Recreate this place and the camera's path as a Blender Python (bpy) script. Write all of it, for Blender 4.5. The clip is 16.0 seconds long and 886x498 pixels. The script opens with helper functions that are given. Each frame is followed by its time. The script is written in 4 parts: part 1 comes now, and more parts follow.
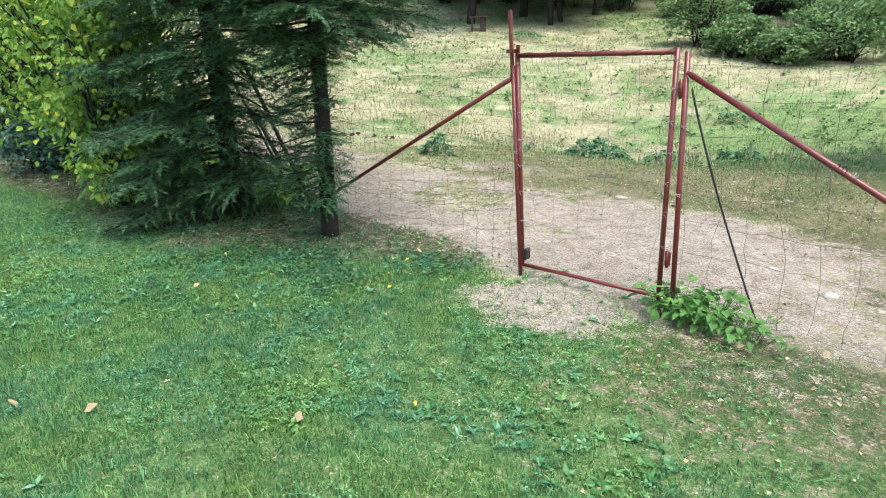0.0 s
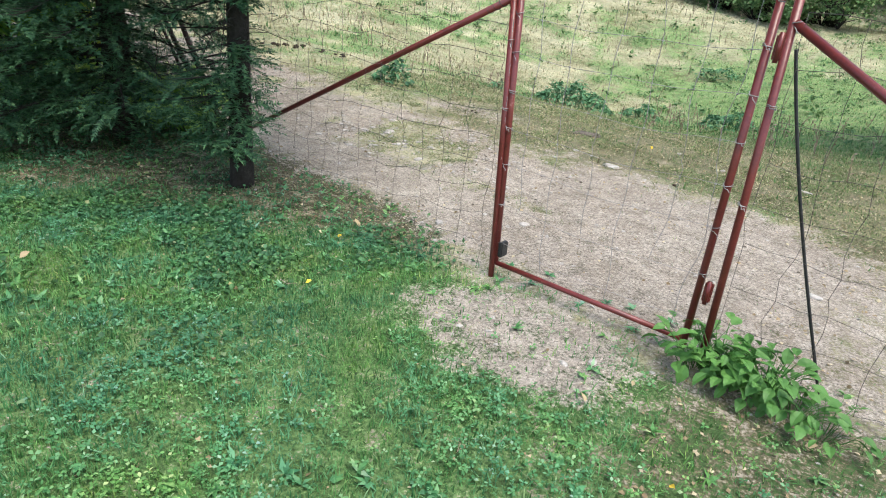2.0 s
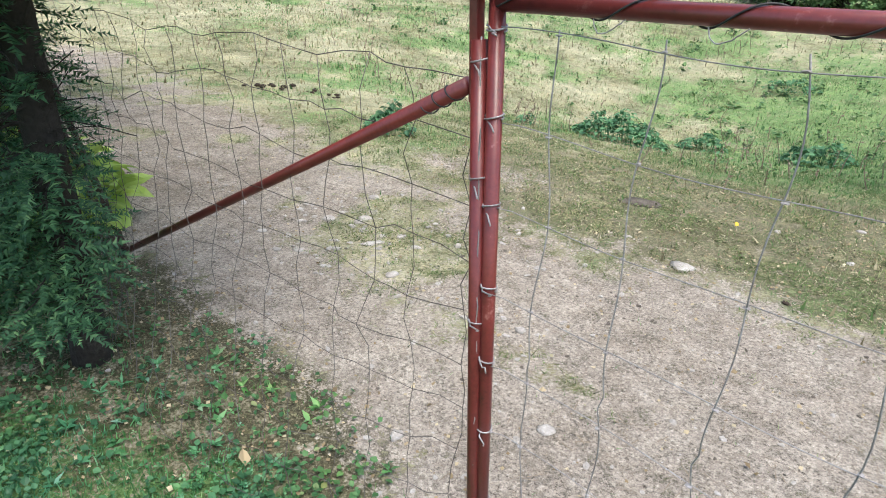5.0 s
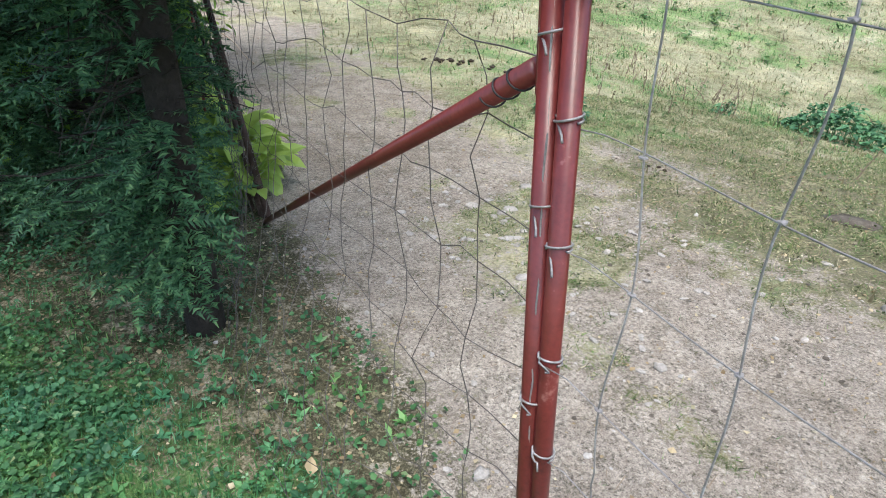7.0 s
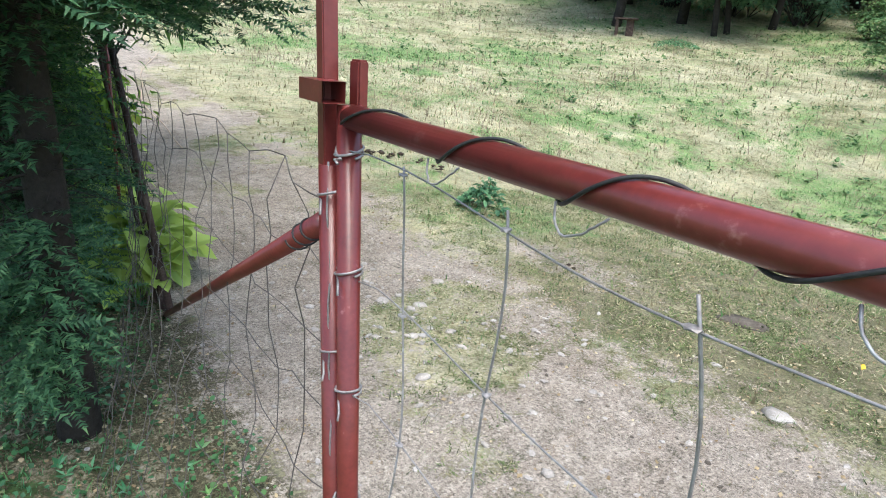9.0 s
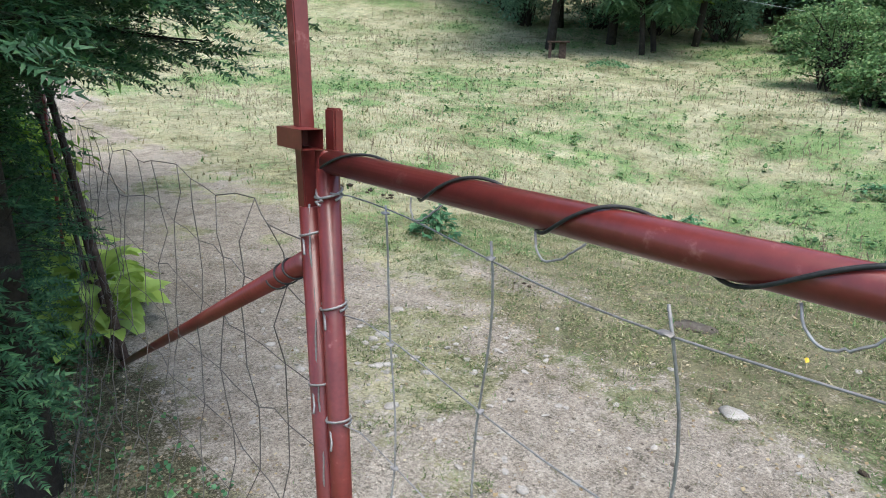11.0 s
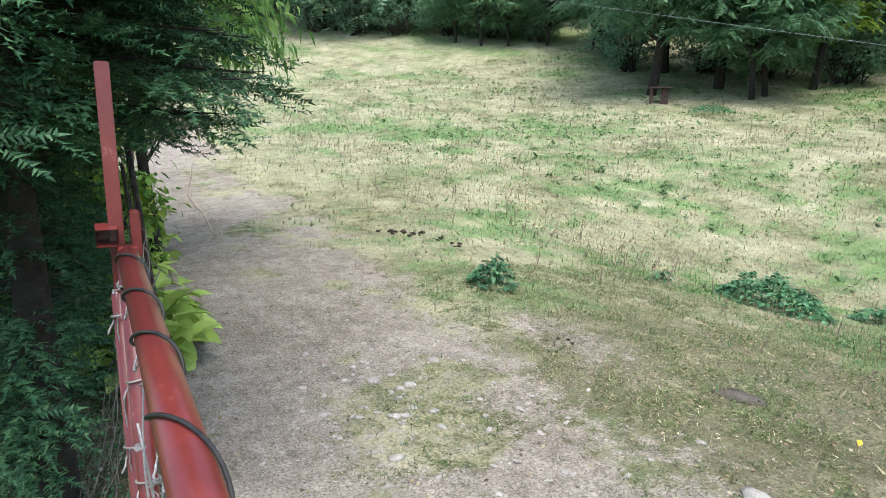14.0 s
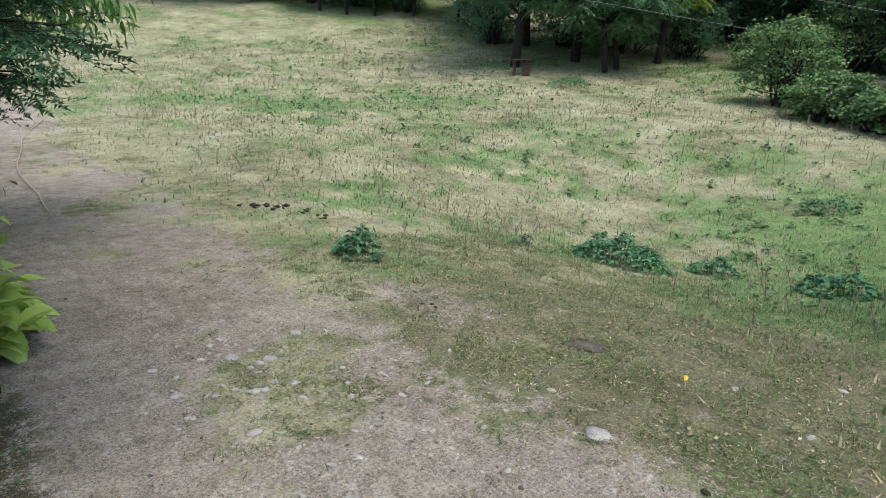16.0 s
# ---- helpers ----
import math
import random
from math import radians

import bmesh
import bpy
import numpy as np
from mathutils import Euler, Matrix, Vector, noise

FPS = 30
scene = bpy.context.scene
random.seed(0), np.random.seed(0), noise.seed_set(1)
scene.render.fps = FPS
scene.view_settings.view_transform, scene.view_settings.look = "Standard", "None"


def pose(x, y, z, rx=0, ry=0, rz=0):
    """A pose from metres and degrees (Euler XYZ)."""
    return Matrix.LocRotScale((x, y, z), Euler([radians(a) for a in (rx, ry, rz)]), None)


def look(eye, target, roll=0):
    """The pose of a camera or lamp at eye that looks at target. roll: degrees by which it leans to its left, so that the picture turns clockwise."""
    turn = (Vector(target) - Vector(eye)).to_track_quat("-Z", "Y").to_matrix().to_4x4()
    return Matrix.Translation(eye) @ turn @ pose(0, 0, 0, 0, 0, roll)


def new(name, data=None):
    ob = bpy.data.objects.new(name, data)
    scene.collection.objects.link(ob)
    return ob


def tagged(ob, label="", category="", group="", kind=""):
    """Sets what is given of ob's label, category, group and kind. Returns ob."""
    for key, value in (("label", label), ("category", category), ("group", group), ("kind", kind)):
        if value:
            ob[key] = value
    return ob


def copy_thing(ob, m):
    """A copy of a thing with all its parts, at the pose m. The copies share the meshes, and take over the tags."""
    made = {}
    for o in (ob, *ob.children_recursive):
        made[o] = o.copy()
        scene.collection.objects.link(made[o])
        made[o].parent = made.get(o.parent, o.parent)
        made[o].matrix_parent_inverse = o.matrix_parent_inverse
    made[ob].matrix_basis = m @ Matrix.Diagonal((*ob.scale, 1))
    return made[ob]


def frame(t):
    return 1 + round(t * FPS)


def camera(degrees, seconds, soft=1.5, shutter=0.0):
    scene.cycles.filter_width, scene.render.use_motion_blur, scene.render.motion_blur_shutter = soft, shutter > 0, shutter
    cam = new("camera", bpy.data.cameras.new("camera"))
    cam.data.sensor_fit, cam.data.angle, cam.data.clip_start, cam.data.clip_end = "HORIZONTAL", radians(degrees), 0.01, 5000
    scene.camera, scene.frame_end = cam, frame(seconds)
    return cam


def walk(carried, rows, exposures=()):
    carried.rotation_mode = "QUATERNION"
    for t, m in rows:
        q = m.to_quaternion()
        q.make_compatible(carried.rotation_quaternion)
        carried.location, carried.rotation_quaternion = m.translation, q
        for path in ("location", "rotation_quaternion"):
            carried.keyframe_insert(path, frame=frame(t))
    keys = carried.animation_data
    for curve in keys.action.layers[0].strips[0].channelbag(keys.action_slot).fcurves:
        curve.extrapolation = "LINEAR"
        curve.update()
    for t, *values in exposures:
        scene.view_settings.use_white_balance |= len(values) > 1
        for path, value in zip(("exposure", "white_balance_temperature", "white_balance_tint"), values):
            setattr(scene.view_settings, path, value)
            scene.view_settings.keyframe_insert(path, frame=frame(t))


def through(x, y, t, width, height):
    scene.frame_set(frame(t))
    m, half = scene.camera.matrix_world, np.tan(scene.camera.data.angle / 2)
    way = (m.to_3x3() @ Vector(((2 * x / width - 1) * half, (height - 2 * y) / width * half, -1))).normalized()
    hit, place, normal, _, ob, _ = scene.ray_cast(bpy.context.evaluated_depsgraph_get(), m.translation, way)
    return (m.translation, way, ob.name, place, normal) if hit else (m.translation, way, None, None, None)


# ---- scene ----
cam = camera(70.4, 16.0, soft=1.0)
PATH = [
    (0, (2.26, -3.001, 1.323), (0.934, -1.627, 0.73), -1.8),
    (0.5, (2.076, -2.848, 1.31), (0.813, -1.48, 0.58), 0.5),
    (0.8, (1.904, -2.778, 1.313), (0.852, -1.215, 0.641), 2.3),
    (1, (1.796, -2.646, 1.309), (0.86, -1.03, 0.594), 2.2),
    (1.5, (1.603, -2.49, 1.276), (0.587, -0.952, 0.5), 1.8),
    (2, (1.481, -2.2, 1.255), (0.344, -0.767, 0.447), 5.5),
    (2.5, (1.354, -1.905, 1.23), (0.506, -0.456, 0.143), 6.3),
    (3, (1.206, -1.68, 1.271), (0.558, -0.192, 0.102), 3.6),
    (3.5, (1.066, -1.444, 1.291), (0.136, -0.046, 0.203), 1.2),
    (4, (0.943, -1.233, 1.313), (-0.268, 0.048, 0.367), -1.5),
    (4.2, (0.852, -1.136, 1.332), (-0.321, 0.25, 0.492), 1.5),
    (6.3, (0.525, -0.481, 1.283), (-0.875, 0.705, 0.488), 2.2),
    (6.5, (0.498, -0.467, 1.274), (-0.916, 0.661, 0.422), 1.5),
    (7, (0.523, -0.442, 1.29), (-1.05, 0.443, 0.427), 1.1),
    (7.5, (0.559, -0.347, 1.305), (-1.039, 0.503, 0.455), 2.4),
    (8, (0.629, -0.288, 1.349), (-0.979, 0.684, 0.664), 5.2),
    (8.2, (0.637, -0.28, 1.358), (-0.974, 0.726, 0.729), 4.5),
    (10.3, (0.568, -0.327, 1.394), (-0.872, 0.884, 0.715), 2.7),
    (10.5, (0.594, -0.331, 1.396), (-0.803, 0.914, 0.688), -0.2),
    (11, (0.632, -0.342, 1.394), (-0.866, 0.873, 0.866), 1.4),
    (11.5, (0.66, -0.313, 1.391), (-0.895, 0.868, 0.959), 1.0),
    (12, (0.669, -0.256, 1.392), (-0.957, 0.866, 1.08), 1.5),
    (12.5, (0.645, -0.212, 1.431), (-0.842, 1.106, 1.205), 1.8),
    (13, (0.753, -0.162, 1.445), (-0.902, 0.904, 1.091), 3.4),
    (13.2, (0.771, -0.113, 1.441), (-0.904, 0.932, 1.123), 4.3),
    (13.5, (0.876, -0.083, 1.476), (-0.832, 0.923, 1.209), 1.8),
    (14, (0.904, -0.031, 1.48), (-0.807, 0.924, 1.077), 0.9),
    (14.5, (0.96, 0.022, 1.47), (-0.649, 1.144, 1.079), -1.8),
    (15, (0.973, 0.052, 1.454), (-0.536, 1.302, 1.053), 0.1),
    (15.5, (0.968, 0.064, 1.443), (-0.502, 1.338, 0.982), 0.6),
    (16, (0.964, 0.055, 1.446), (-0.509, 1.32, 0.967), 1.1),
]
walk(cam, [(t, look(eye, target, roll)) for t, eye, target, roll in PATH], [(0, 1.63, 6550, 5), (2, 1.42, 6450, 5), (4, 1.45, 6450, 6), (7, 1.36, 6200, 6), (8.2, 1.55, 6200, 6), (11, 1.22, 6150, 5), (12.5, 1.54, 6150, 4), (14, 1.38, 6200, 5), (15, 1.02, 6280, 5), (16, 0.8, 6300, 5)])

# ---- light and sky ----
world = bpy.data.worlds.new("sky")
scene.world = world
world.use_nodes = True
wn, wl = world.node_tree.nodes, world.node_tree.links
sky = wn.new("ShaderNodeTexSky")
sky.sky_type, sky.sun_disc = "NISHITA", False
sky.sun_elevation, sky.sun_rotation = radians(68), radians(103)
sky.air_density, sky.dust_density = 1.0, 3.0
wl.new(sky.outputs[0], wn["Background"].inputs[0])
wn["Background"].inputs[1].default_value = 0.15
sun = new("sun", bpy.data.lights.new("sun", "SUN"))
sun.data.energy, sun.data.angle, sun.data.color = 1.2, radians(40), (1.0, 0.96, 0.89)
sun.matrix_world = look((7.9, -1.8, 20), (0, 0, 0))


# ---- materials ----
def material(name, rough=0.8, metal=0.0, spec=0.3):
    m = bpy.data.materials.new(name)
    m.use_nodes = True
    b = m.node_tree.nodes["Principled BSDF"]
    b.inputs["Roughness"].default_value = rough
    b.inputs["Metallic"].default_value = metal
    b.inputs["Specular IOR Level"].default_value = spec
    return m, m.node_tree.nodes, m.node_tree.links, b


def noise_node(n, l, scale, detail=4.0, coord=None, rough=0.6):
    t = n.new("ShaderNodeTexNoise")
    t.inputs["Scale"].default_value, t.inputs["Detail"].default_value, t.inputs["Roughness"].default_value = scale, detail, rough
    if coord is None:
        coord = n.new("ShaderNodeNewGeometry").outputs["Position"]
    l.new(coord, t.inputs["Vector"])
    return t.outputs["Fac"]


def ramp_node(n, l, fac, stops):
    r = n.new("ShaderNodeValToRGB")
    while len(r.color_ramp.elements) < len(stops):
        r.color_ramp.elements.new(0.5)
    for e, (p, c) in zip(r.color_ramp.elements, stops):
        e.position, e.color = p, (*c, 1.0)
    l.new(fac, r.inputs[0])
    return r.outputs[0]


def mix_node(n, l, fac, a, b, kind="MIX"):
    x = n.new("ShaderNodeMix")
    x.data_type, x.blend_type = "RGBA", kind
    for value, slot in ((fac, 0), (a, 6), (b, 7)):
        if isinstance(value, (int, float)):
            x.inputs[slot].default_value = value
        elif isinstance(value, tuple):
            x.inputs[slot].default_value = (*value, 1.0)
        else:
            l.new(value, x.inputs[slot])
    return x.outputs[2]


def bump_node(n, l, b, height, strength, distance):
    u = n.new("ShaderNodeBump")
    u.inputs["Strength"].default_value, u.inputs["Distance"].default_value = strength, distance
    l.new(height, u.inputs["Height"])
    l.new(u.outputs[0], b.inputs["Normal"])


def leaf_material(name, stops, rough=0.55, through=0.25, patch=1.2, gloss=0.25, hues=None):
    """Leaves and blades: each island its own shade, with patches of tone and some light let through."""
    m, n, l, b = material(name, rough, 0.0, gloss)
    g = n.new("ShaderNodeNewGeometry")
    tone = ramp_node(n, l, g.outputs["Random Per Island"], stops)
    big = noise_node(n, l, patch, 3.0, g.outputs["Position"])
    shade = ramp_node(n, l, big, [(0.3, (0.74, 0.76, 0.74)), (0.7, (1.2, 1.18, 1.1))])
    col = mix_node(n, l, 1.0, tone, shade, "MULTIPLY")
    if hues:
        cast = mix_node(n, l, 0.45, noise_node(n, l, 1.1, 2.0, g.outputs["Position"]), noise_node(n, l, 4.5, 3.0, g.outputs["Position"]))
        col = mix_node(n, l, 1.0, col, ramp_node(n, l, cast, [(0.40, hues[0]), (0.5, (1.0, 1.0, 1.0)), (0.60, hues[1])]), "MULTIPLY")
    l.new(col, b.inputs["Base Color"])
    if through > 0:
        tr = n.new("ShaderNodeBsdfTranslucent")
        l.new(col, tr.inputs[0])
        ms = n.new("ShaderNodeMixShader")
        ms.inputs[0].default_value = through
        l.new(b.outputs[0], ms.inputs[1])
        l.new(tr.outputs[0], ms.inputs[2])
        l.new(ms.outputs[0], n["Material Output"].inputs[0])
    return m


def rough_material(name, stops, scale, rough=0.85, metal=0.0, bump=0.4, depth=0.004, spec=0.3, fine=None, obj=False):
    """Solid stuff (wood, stone, iron): a ramp over two scales of noise, with fine relief."""
    m, n, l, b = material(name, rough, metal, spec)
    coord = n.new("ShaderNodeTexCoord").outputs["Object"] if obj else n.new("ShaderNodeNewGeometry").outputs["Position"]
    f1 = noise_node(n, l, scale, 5.0, coord)
    f2 = noise_node(n, l, fine or scale * 7, 4.0, coord)
    both = mix_node(n, l, 0.4, f1, f2)
    l.new(ramp_node(n, l, both, stops), b.inputs["Base Color"])
    bump_node(n, l, b, f2, bump, depth)
    return m


def ground_material():
    m, n, l, b = material("ground", 0.95, 0.0, 0.1)
    pos = n.new("ShaderNodeNewGeometry").outputs["Position"]
    fine, mid, big = noise_node(n, l, 75, 6, pos, 0.75), noise_node(n, l, 9, 6, pos, 0.7), noise_node(n, l, 0.8, 4, pos)
    both = mix_node(n, l, 0.5, fine, mid)
    grit = noise_node(n, l, 210, 3, pos, 0.6)
    earth = mix_node(n, l, 0.26, mix_node(n, l, 0.45, fine, grit), mid)
    dirt = ramp_node(n, l, earth, [(0.40, (0.085, 0.075, 0.064)), (0.46, (0.235, 0.21, 0.182)), (0.52, (0.34, 0.298, 0.253)), (0.58, (0.43, 0.386, 0.334))])
    dirt = mix_node(n, l, 1.0, dirt, ramp_node(n, l, noise_node(n, l, 95, 2, pos, 0.5), [(0.30, (0.45, 0.43, 0.42)), (0.37, (1.0, 1.0, 1.0)), (0.66, (1.0, 1.0, 1.0)), (0.71, (1.35, 1.37, 1.4))]), "MULTIPLY")
    dirt = mix_node(n, l, 1.0, dirt, ramp_node(n, l, mix_node(n, l, 0.55, big, noise_node(n, l, 3.2, 5, pos, 0.7)), [(0.38, (0.80, 0.77, 0.73)), (0.5, (0.98, 0.96, 0.94)), (0.62, (1.10, 1.09, 1.07))]), "MULTIPLY")
    dry = ramp_node(n, l, mix_node(n, l, 0.35, both, big), [(0.42, (0.12, 0.12, 0.06)), (0.47, (0.27, 0.255, 0.16)), (0.53, (0.365, 0.34, 0.225)), (0.59, (0.47, 0.435, 0.315))])
    green = ramp_node(n, l, both, [(0.40, (0.035, 0.06, 0.022)), (0.48, (0.085, 0.15, 0.052)), (0.55, (0.14, 0.225, 0.085)), (0.64, (0.25, 0.29, 0.14))])
    litter = ramp_node(n, l, both, [(0.43, (0.018, 0.016, 0.01)), (0.48, (0.062, 0.056, 0.033)), (0.52, (0.135, 0.122, 0.073)), (0.57, (0.25, 0.222, 0.152))])

    def mask(name):
        a = n.new("ShaderNodeAttribute")
        a.attribute_name = name
        return a.outputs["Fac"]

    def ragged(fac, gain=3.4):
        s = n.new("ShaderNodeMath")
        s.operation = "MULTIPLY_ADD"
        l.new(mix_node(n, l, 0.5, mid, fine), s.inputs[0])
        s.inputs[1].default_value = gain
        s.inputs[2].default_value = -gain / 2
        a = n.new("ShaderNodeMath")
        a.operation = "ADD"
        l.new(fac, a.inputs[0])
        l.new(s.outputs[0], a.inputs[1])
        c = n.new("ShaderNodeMapRange")
        c.inputs[1].default_value, c.inputs[2].default_value = 0.33, 0.67
        l.new(a.outputs[0], c.inputs[0])
        return c.outputs[0]

    meadow = mix_node(n, l, ragged(mask("green"), 8.0), dry, mix_node(n, l, 0.45, green, (0.21, 0.30, 0.12)))
    meadow = mix_node(n, l, 1.0, meadow, ramp_node(n, l, noise_node(n, l, 2.6, 8, pos, 0.78), [(0.36, (0.66, 0.70, 0.66)), (0.5, (1.0, 1.0, 1.0)), (0.64, (1.24, 1.20, 1.14))]), "MULTIPLY")
    col = mix_node(n, l, ragged(mask("lawn")), meadow, green)
    col = mix_node(n, l, ragged(mask("litter"), 6.0), col, litter)
    col = mix_node(n, l, ragged(mask("dirt"), 4.5), col, dirt)
    crumbs = n.new("ShaderNodeTexVoronoi")
    crumbs.inputs["Scale"].default_value = 95
    l.new(pos, crumbs.inputs["Vector"])
    grey = n.new("ShaderNodeRGBToBW")
    l.new(crumbs.outputs["Color"], grey.inputs[0])
    col = mix_node(n, l, 1.0, col, ramp_node(n, l, grey.outputs[0], [(0.12, (0.70, 0.695, 0.69)), (0.38, (0.94, 0.94, 0.94)), (0.62, (1.03, 1.03, 1.03)), (0.88, (1.24, 1.24, 1.25))]), "MULTIPLY")
    l.new(col, b.inputs["Base Color"])
    bump_node(n, l, b, mix_node(n, l, 0.35, mix_node(n, l, 0.4, fine, grit), mid), 1.0, 0.022)
    return m


GROUND = ground_material()
LAWN = leaf_material("lawn_blades", [(0.0, (0.03, 0.10, 0.03)), (0.45, (0.085, 0.235, 0.075)), (0.85, (0.15, 0.33, 0.12)), (1.0, (0.27, 0.38, 0.16))], 0.5, 0.35, 1.5, 0.25, ((0.80, 0.95, 1.35), (1.28, 1.07, 0.8)))
CLOVER = leaf_material("clover_leaves", [(0.0, (0.05, 0.16, 0.06)), (0.6, (0.10, 0.26, 0.10)), (0.93, (0.17, 0.34, 0.16)), (1.0, (0.30, 0.42, 0.28))], 0.45, 0.25, 1.2, 0.25, ((0.85, 0.97, 1.25), (1.3, 1.08, 0.8)))
DRY = leaf_material("dry_grass", [(0.0, (0.17, 0.14, 0.08)), (0.4, (0.35, 0.31, 0.20)), (0.75, (0.45, 0.40, 0.275)), (1.0, (0.20, 0.25, 0.11))], 0.7, 0.25, 0.5)
TURF = leaf_material("turf_blades", [(0.0, (0.025, 0.03, 0.012)), (0.3, (0.09, 0.125, 0.045)), (0.62, (0.17, 0.245, 0.09)), (0.78, (0.25, 0.225, 0.13)), (0.93, (0.42, 0.38, 0.25)), (1.0, (0.62, 0.57, 0.42))], 0.7, 0.25, 1.0)
MEADOW = leaf_material("meadow_green", [(0.0, (0.06, 0.14, 0.05)), (0.6, (0.125, 0.245, 0.09)), (1.0, (0.24, 0.32, 0.13))], 0.6, 0.3, 0.6)
NETTLE = leaf_material("nettle_leaves", [(0.0, (0.045, 0.12, 0.06)), (0.6, (0.085, 0.21, 0.10)), (1.0, (0.15, 0.30, 0.15))], 0.5, 0.2, 2.0)
FIR = leaf_material("fir_needles", [(0.0, (0.02, 0.055, 0.028)), (0.5, (0.044, 0.112, 0.053)), (0.85, (0.078, 0.168, 0.075)), (1.0, (0.12, 0.21, 0.09))], 0.5, 0.12, 1.6)
SHRUB = leaf_material("shrub_leaves", [(0.0, (0.09, 0.21, 0.045)), (0.5, (0.20, 0.36, 0.07)), (0.88, (0.34, 0.47, 0.085)), (1.0, (0.58, 0.54, 0.09))], 0.5, 0.35, 1.4)
BLUE = leaf_material("blue_green_leaves", [(0.0, (0.04, 0.10, 0.08)), (0.6, (0.08, 0.17, 0.13)), (1.0, (0.14, 0.24, 0.18))], 0.5, 0.2, 1.4)
PEACH = leaf_material("fruit_tree_leaves", [(0.0, (0.10, 0.21, 0.05)), (0.6, (0.19, 0.34, 0.095)), (1.0, (0.32, 0.45, 0.15))], 0.5, 0.5, 1.4)
BROAD = leaf_material("broad_leaves", [(0.0, (0.11, 0.26, 0.06)), (0.5, (0.22, 0.42, 0.09)), (0.8, (0.42, 0.55, 0.12)), (1.0, (0.66, 0.58, 0.13))], 0.4, 0.3, 2.0, 0.4)
WEED = leaf_material("weed_leaves", [(0.0, (0.03, 0.10, 0.028)), (0.6, (0.07, 0.19, 0.045)), (1.0, (0.15, 0.29, 0.08))], 0.45, 0.3, 3.0)
SCRUB = leaf_material("scrub_leaves", [(0.0, (0.055, 0.12, 0.05)), (0.6, (0.115, 0.215, 0.085)), (1.0, (0.22, 0.31, 0.13))], 0.6, 0.25, 0.8)
# wood and locust greens paled and greyed: distance haze put into the colour
WOODS = leaf_material("hazed_wood_leaves", [(0.0, (0.18, 0.30, 0.21)), (0.5, (0.26, 0.40, 0.275)), (1.0, (0.36, 0.49, 0.335))], 0.7, 0.5, 0.4, 0.08)
LOCUST = leaf_material("hazed_locust_leaves", [(0.0, (0.125, 0.245, 0.15)), (0.5, (0.19, 0.335, 0.20)), (1.0, (0.27, 0.42, 0.245))], 0.7, 0.5, 0.9, 0.08)
BUSH = leaf_material("bush_leaves", [(0.0, (0.10, 0.18, 0.08)), (0.5, (0.16, 0.28, 0.12)), (0.9, (0.24, 0.35, 0.16)), (1.0, (0.38, 0.38, 0.22))], 0.7, 0.35, 1.2, 0.08)
# the darker wood green carries the same painted haze
DARKWOODS = leaf_material("hazed_dark_wood_leaves", [(0.0, (0.13, 0.24, 0.165)), (0.6, (0.195, 0.33, 0.22)), (1.0, (0.28, 0.42, 0.275))], 0.7, 0.45, 0.4, 0.08)
# ivy greens darkened, with the firs' shade put into the leaf colour
IVY = leaf_material("shade_toned_ivy_leaves", [(0.0, (0.03, 0.085, 0.034)), (0.6, (0.06, 0.155, 0.06)), (0.95, (0.10, 0.23, 0.095)), (1.0, (0.28, 0.30, 0.15))], 0.5, 0.25, 1.5, 0.25, ((0.9, 0.97, 1.2), (1.25, 1.05, 0.8)))
GOLDEN = leaf_material("golden_green_leaves", [(0.0, (0.17, 0.30, 0.06)), (0.5, (0.30, 0.43, 0.08)), (1.0, (0.50, 0.56, 0.11))], 0.7, 0.4, 0.9, 0.08)
FALLEN = leaf_material("fallen_leaves", [(0.0, (0.17, 0.12, 0.07)), (0.5, (0.33, 0.25, 0.15)), (1.0, (0.52, 0.44, 0.31))], 0.7, 0.15, 9.0)
YELLOW = leaf_material("yellow_leaves", [(0.0, (0.65, 0.42, 0.04)), (1.0, (0.75, 0.55, 0.08))], 0.6, 0.2, 9.0)
BARK = rough_material("bark", [(0.3, (0.014, 0.011, 0.009)), (0.55, (0.036, 0.03, 0.025)), (0.75, (0.08, 0.07, 0.06))], 9, 0.95, 0, 0.9, 0.012)
TWIG = rough_material("dead_twigs", [(0.3, (0.14, 0.105, 0.075)), (0.7, (0.32, 0.26, 0.19))], 20, 0.9)
RED = rough_material("red_oxide_paint", [(0.27, (0.045, 0.011, 0.009)), (0.40, (0.115, 0.020, 0.017)), (0.60, (0.165, 0.029, 0.025)), (0.68, (0.27, 0.105, 0.09))], 11, 0.3, 0.0, 0.12, 0.0008, 0.5, 120)
NETWIRE = rough_material("rusty_net_wire", [(0.3, (0.05, 0.04, 0.035)), (0.55, (0.12, 0.105, 0.095)), (0.75, (0.26, 0.25, 0.245))], 30, 0.6, 0.4, 0.3, 0.001)
STAKE = rough_material("stake_wood", [(0.3, (0.025, 0.016, 0.013)), (0.52, (0.065, 0.042, 0.034)), (0.72, (0.16, 0.125, 0.10))], 14, 0.9, 0.0, 0.7, 0.004)
WIRE = rough_material("weathered_wire", [(0.3, (0.14, 0.12, 0.11)), (0.55, (0.32, 0.30, 0.295)), (0.75, (0.52, 0.52, 0.54))], 30, 0.5, 0.35, 0.3, 0.001)
BLACKWIRE = rough_material("dark_wire", [(0.3, (0.012, 0.012, 0.013)), (0.7, (0.05, 0.046, 0.044))], 40, 0.5, 0.2, 0.3, 0.001)
CABLE = rough_material("power_cable", [(0.3, (0.20, 0.22, 0.23)), (0.7, (0.30, 0.32, 0.33))], 3, 0.5, 0.4)
